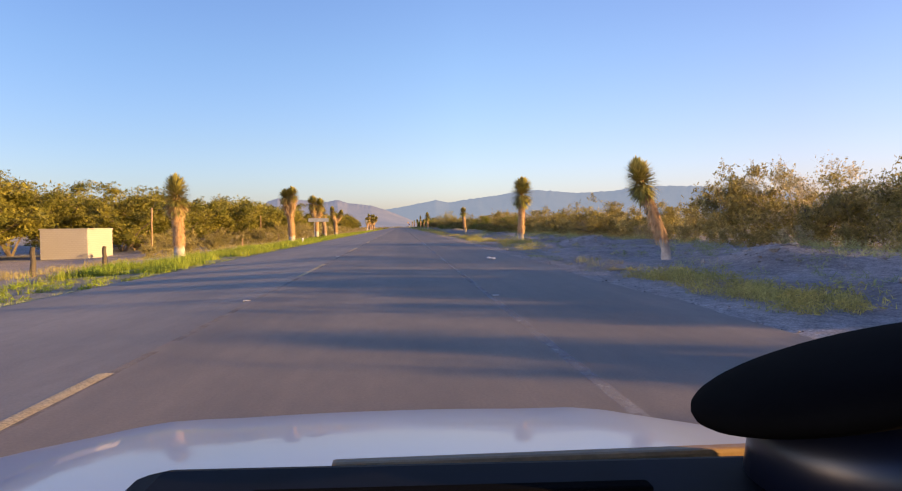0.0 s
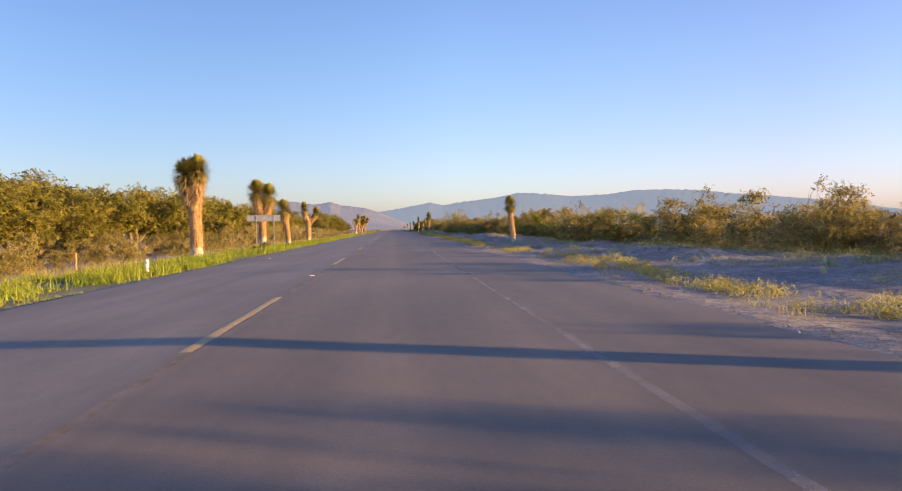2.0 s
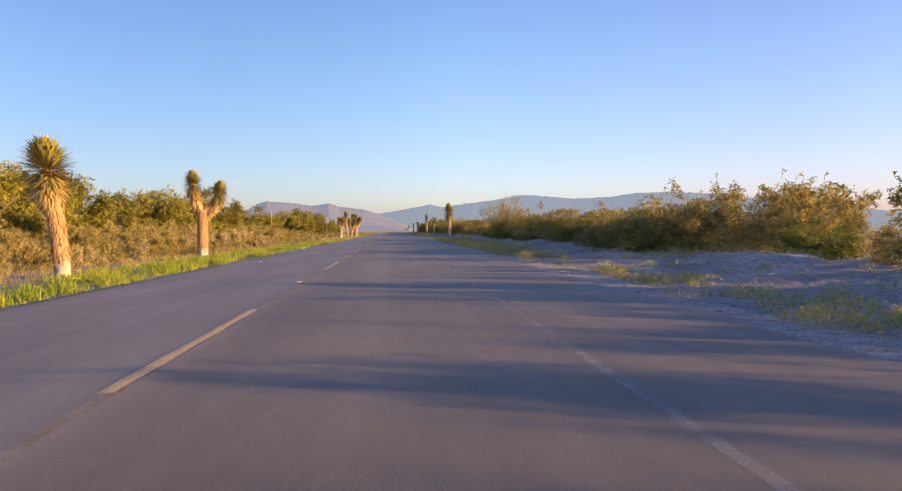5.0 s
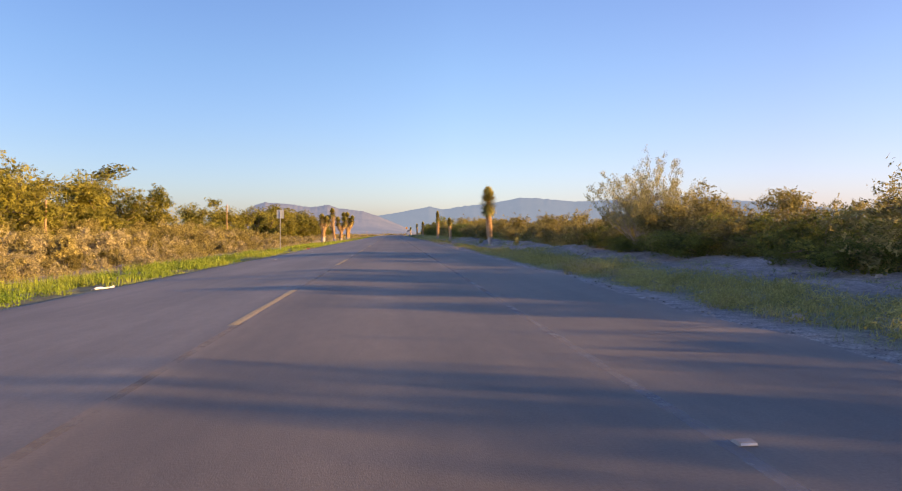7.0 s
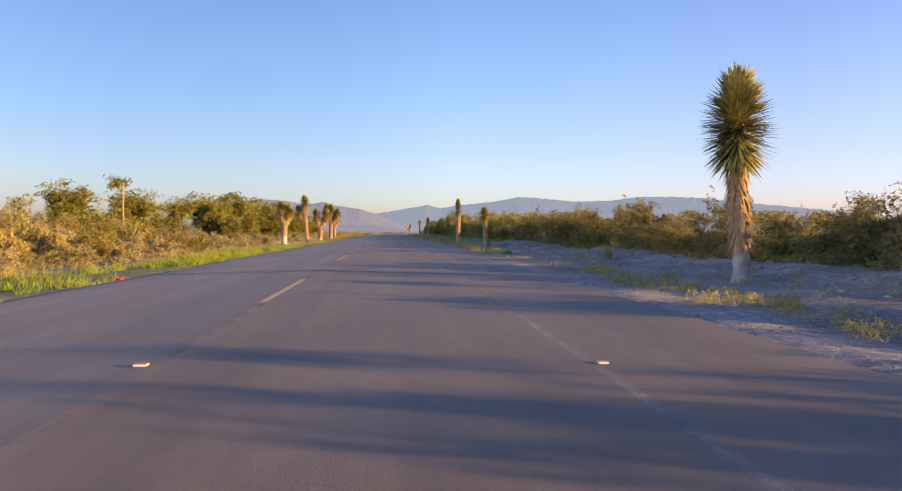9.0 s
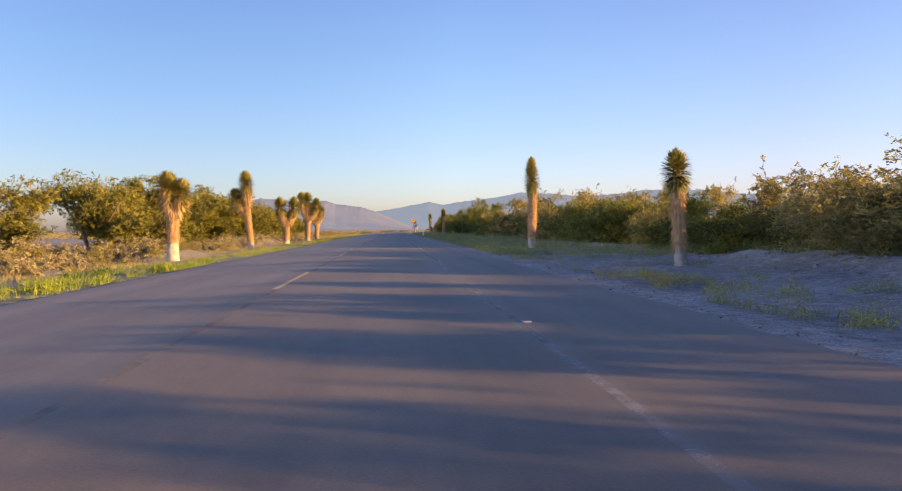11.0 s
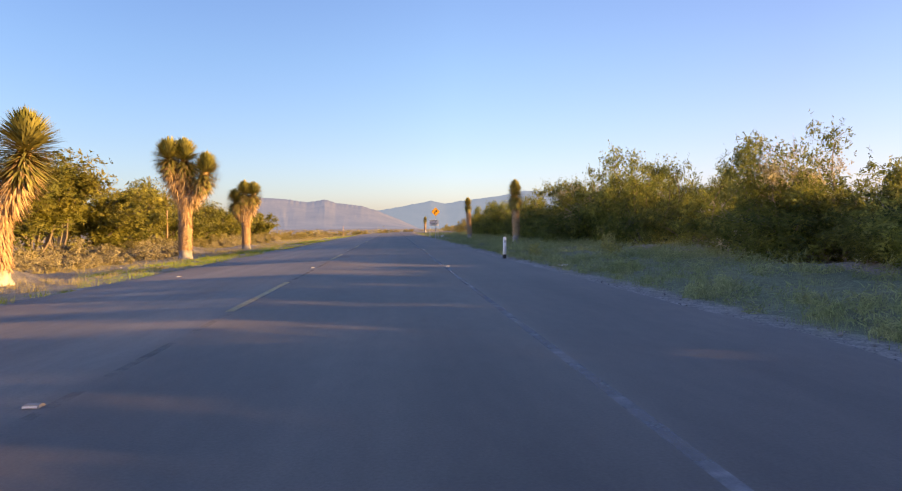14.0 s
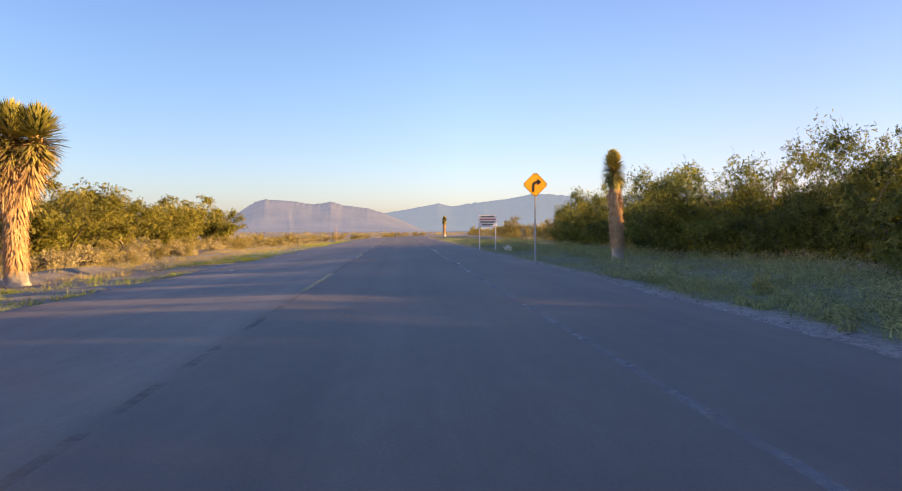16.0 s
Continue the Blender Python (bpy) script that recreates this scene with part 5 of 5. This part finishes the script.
for y, lean, tall in ((79.0, 1, 5.2), (139.0, 0, 5.2), (199.0, 1, 5.4), (258.6, 0, 7.1), (318.5, -1, 7.2), (378.0, 1, 7.0)):
    thing = pole(-28.4, y, tall, 0.10, M_POLEWOOD, "wooden_pole", "slim weathered wooden pole among the brush", "poles in the brush", lean)
    part("cap", rod(0.085, 0.06, 0.05, (0, 0, tall - 0.02), 9), M_GALV, thing, "metal cap")
for x, y, h in ((-17.0, 32.5, 1.35), (-17.0, 40.0, 1.15), (17.0, 27.0, 1.6)):
    thing = pole(x, y, h, 0.14, M_DARKWOOD, "fence_post", "thick dark wooden fence post in weeds", "fence posts")
for x, y, h in ((-19.2, 107.5, 1.3), (-18.0, 78.0, 1.0), (13.5, 255.0, 1.5), (-12.6, 461.0, 2.7)):
    thing = pole(x, y, h, 0.07, M_POLEWOOD, "fence_post", "pale weathered fence post", "fence posts")


def marker_post(x, y, height):
    """A flat plastic marker post: amber upper part on a pale foot."""
    thing = new("marker_post")
    part("foot", box((0.10, 0.03, 0.75), (0, 0, 0.275), 0.008), M_LIME, thing, "dirty pale lower part")
    part("blade", box((0.115, 0.035, height - 0.6), (0, 0, 0.6 + (height - 0.6) / 2), 0.01), M_SIGN_YELLOW, thing, "amber upper part")
    thing.matrix_basis = pose(x, y, ground_z(x, y), 0, 2, 8)
    tagged(thing, "slim amber marker post on the dirt berm", "marker post")


marker_post(11.0, 233.5, 1.55)


def block_hut():
    """A small windowless hut of concrete blocks with a flat slab roof."""
    thing = new("block_hut")
    w, d, h = 4.7, 6.0, 3.0
    body = part("walls", box((w, d, h + 0.4), (0, 0, h / 2 - 0.2), 0.02), M_BLOCK, thing, "grey concrete block walls")
    # courses of blocks, each a little proud of the joint
    rngb = random.Random(4)
    block = mesh_of("block", *[(lambda bm: ([tuple(v.co) for v in bm.verts], [tuple(v.index for v in f.verts) for f in bm.faces]))(b) for b in [box((0.385, 0.02, 0.185))]][0], M_BLOCK)
    for c in range(15):
        z = 0.1 + 0.2 * c
        for k in range(12):
            x = -w / 2 + 0.2 + 0.4 * k - (0.2 if c % 2 else 0.0)
            if abs(x) < w / 2 - 0.19:
                ob = part("block", block, None, body)
                ob.location = (x, -d / 2 - 0.006 - rngb.uniform(0, 0.004), z)
        for k in range(15):
            y = -d / 2 + 0.2 + 0.4 * k - (0.2 if c % 2 else 0.0)
            if abs(y) < d / 2 - 0.19 and c < 15:
                ob = part("block", block, None, body)
                ob.matrix_basis = pose(w / 2 + 0.006 + rngb.uniform(0, 0.004), y, z, 0, 0, 90)
    part("roof_slab", box((w + 0.16, d + 0.16, 0.12), (0, 0, h + 0.06), 0.015), M_BLOCK, thing, "flat concrete roof slab")
    x, y = -34.6, 74.8
    thing.matrix_basis = pose(x, y, ground_z(x + 2, y - 2) + 0.02)
    tagged(thing, "small windowless grey concrete block hut with flat roof", "hut")


block_hut()


# ---- litter and debris on the verge ----
def rock(x, y, size, seed, name="rock", material=None, label="pale rock on the dirt verge", flat=0.6):
    bm = bmesh.new()
    bmesh.ops.create_icosphere(bm, subdivisions=2, radius=size)
    for v in bm.verts:
        v.co *= 1 + 0.35 * noise.noise(v.co * (1.3 / size) + Vector((seed, 0, 0)))
        v.co.z *= flat
    me = bpy.data.meshes.new(name)
    bm.to_mesh(me)
    bm.free()
    me.materials.append(material or M_STONE)
    ob = new(name, me)
    ob.matrix_basis = pose(x, y, max(ground_z(x, y), road_z(x) if LEFT_EDGE < x < RIGHT_EDGE else -9) + size * flat * 0.35, 0, 0, seed * 40)
    tagged(ob, label, name.replace("_", " "), "loose stones")


rng = random.Random(15)
for k in range(60):
    y = rng.uniform(0, 420)
    rock(rng.choice((rng.uniform(4.6, 7.0), rng.uniform(8.5, 12.5), rng.uniform(-24, -9.5))), y, rng.uniform(0.03, 0.10), k)


def scrap(x, y, size, turn, name, label, material):
    """A crumpled sheet of rubbish lying on the ground."""
    nr = np.random.default_rng(int(abs(x * 13 + y * 7)))
    bm = bmesh.new()
    bmesh.ops.create_grid(bm, x_segments=6, y_segments=5, size=0.5)
    for v in bm.verts:
        v.co.x *= size[0] * (1 + 0.15 * nr.normal())
        v.co.y *= size[1] * (1 + 0.15 * nr.normal())
        v.co.z = abs(nr.normal()) * size[2]
    low = bm.faces[:]
    bmesh.ops.solidify(bm, geom=low, thickness=0.006)
    me = bpy.data.meshes.new(name)
    bm.to_mesh(me)
    bm.free()
    me.materials.append(material)
    ob = new(name, me)
    base = road_z(x) if LEFT_EDGE < x < RIGHT_EDGE else ground_z(x, y)
    ob.matrix_basis = pose(x, y, base + 0.012, 0, 0, turn)
    tagged(ob, label, "litter", "litter on the verges")


scrap(5.6, 16.5, (1.0, 0.35, 0.02), 20, "cardboard_scrap", "flat pale cardboard scrap on gravel", M_STRAW)
scrap(-8.3, 161.5, (0.9, 0.16, 0.03), 80, "plastic_scrap", "white plastic strip at the road edge", M_POST_WHITE)
scrap(5.1, 311.2, (0.26, 0.18, 0.04), 10, "paper_litter", "crumpled white paper litter in grass", M_POST_WHITE)
scrap(5.9, 372.0, (0.5, 0.35, 0.16), 10, "plastic_bag", "crumpled white bag beside the sign", M_POST_WHITE)
scrap(-8.2, 205.5, (0.35, 0.15, 0.05), 70, "red_wrapper", "crumpled red wrapper at the road edge", M_RED)
scrap(3.0, 22.0, (0.25, 0.18, 0.03), 30, "paper_litter", "crumpled pale paper on the shoulder", M_POST_WHITE)


# ---- the car's nose, where the drive begins ----
def car_front():
    """The front of a white car as it stands at the start: bonnet, wings, dashboard and front wheels."""
    thing = new("car")

    def bonnet_z(x, s):
        q = (s - 0.60) / 1.05
        return 0.86 - 0.11 * q - 0.10 * max(0.0, q) ** 4 - 0.10 * abs((x - 0.05) / 0.86) ** 2.6 + 0.008 * math.exp(-((abs(x - 0.05) - 0.42) / 0.09) ** 2)

    verts, faces = [], []
    nx, ns = 33, 24
    for j in range(ns):
        s = 0.44 + 1.26 * j / (ns - 1)
        for i in range(nx):
            x = -0.95 + 1.86 * i / (nx - 1)
            verts.append((x, s, bonnet_z(x, s)))
    for j in range(ns - 1):
        for i in range(nx - 1):
            a = j * nx + i
            faces.append((a, a + 1, a + nx + 1, a + nx))
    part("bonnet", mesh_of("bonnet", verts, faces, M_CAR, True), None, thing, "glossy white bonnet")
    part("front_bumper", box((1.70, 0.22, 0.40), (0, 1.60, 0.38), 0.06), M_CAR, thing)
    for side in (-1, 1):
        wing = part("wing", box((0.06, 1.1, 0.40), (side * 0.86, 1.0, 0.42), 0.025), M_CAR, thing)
        wheel = part("wheel", rod(0.31, 0.31, 0.2, (0, 0, -0.1), 28, 0.03), M_RUBBER, thing, "black tyre")
        wheel.matrix_basis = pose(side * 0.74, 1.1, 0.31, 0, 90, 0)
        part("rim", rod(0.19, 0.19, 0.21, (0, 0, -0.105), 20, 0.01), M_GALV, wheel, "grey rim")
    part("cowl", box((1.5, 0.05, 0.06), (0.1, 0.45, 0.74), 0.008), M_RUBBER, thing, "black cowl strip")
    dash = part("dashboard", box((1.04, 0.18, 0.24), (0, 0, 0), 0.02), M_DASH, thing, "black dashboard")
    dash.matrix_basis = pose(0.45, 0.335, 0.858, 0, 0.9, 0)
    # added strip; its tan imitates sun caught on the cowl's edge
    part("windscreen_foot", box((0.30, 0.012, 0.20), (0.195, 0.46, 0.869), 0.003), M_SUN_TAN, thing, "thin tan strip added for sunlight on the cowl edge")
    for x in (0.12, 0.44):
        part("dash_ridge", box((0.22, 0.012, 0.008), (x - 0.45, 0.025, 0.1195), 0.002), M_RUBBER, dash, "low vent ridge")
    thing.matrix_basis = pose(-0.06, 0.159, 0.0)
    tagged(thing, "front of a white car with glossy bonnet and black dashboard", "car")
    # a round black holder stands on the dashboard
    holder = new("dashboard_holder")
    part("stem", rod(0.074, 0.066, 0.066, (0.014, 0, 0.0), 36, 0.008), M_GLOSS, holder, "dark glossy body", smooth=True)
    bm = bmesh.new()
    bmesh.ops.create_uvsphere(bm, u_segments=48, v_segments=20, radius=1.0)
    for v in bm.verts:
        v.co.z = math.copysign(abs(v.co.z) ** 0.8, v.co.z)
    bmesh.ops.transform(bm, matrix=Matrix.Translation((-0.002, -0.005, 0.078)) @ Matrix.Rotation(radians(-9), 4, "X") @ Matrix.Rotation(radians(-15), 4, "Y") @ Matrix.Diagonal((0.094, 0.094, 0.017, 1)), verts=bm.verts)
    part("cushion_ring", bm, M_RUBBER, holder, "thick matt black ring", smooth=True)
    holder.matrix_basis = pose(0.293, 0.519, 0.966)
    tagged(holder, "round black holder standing on the dashboard", "holder")


car_front()
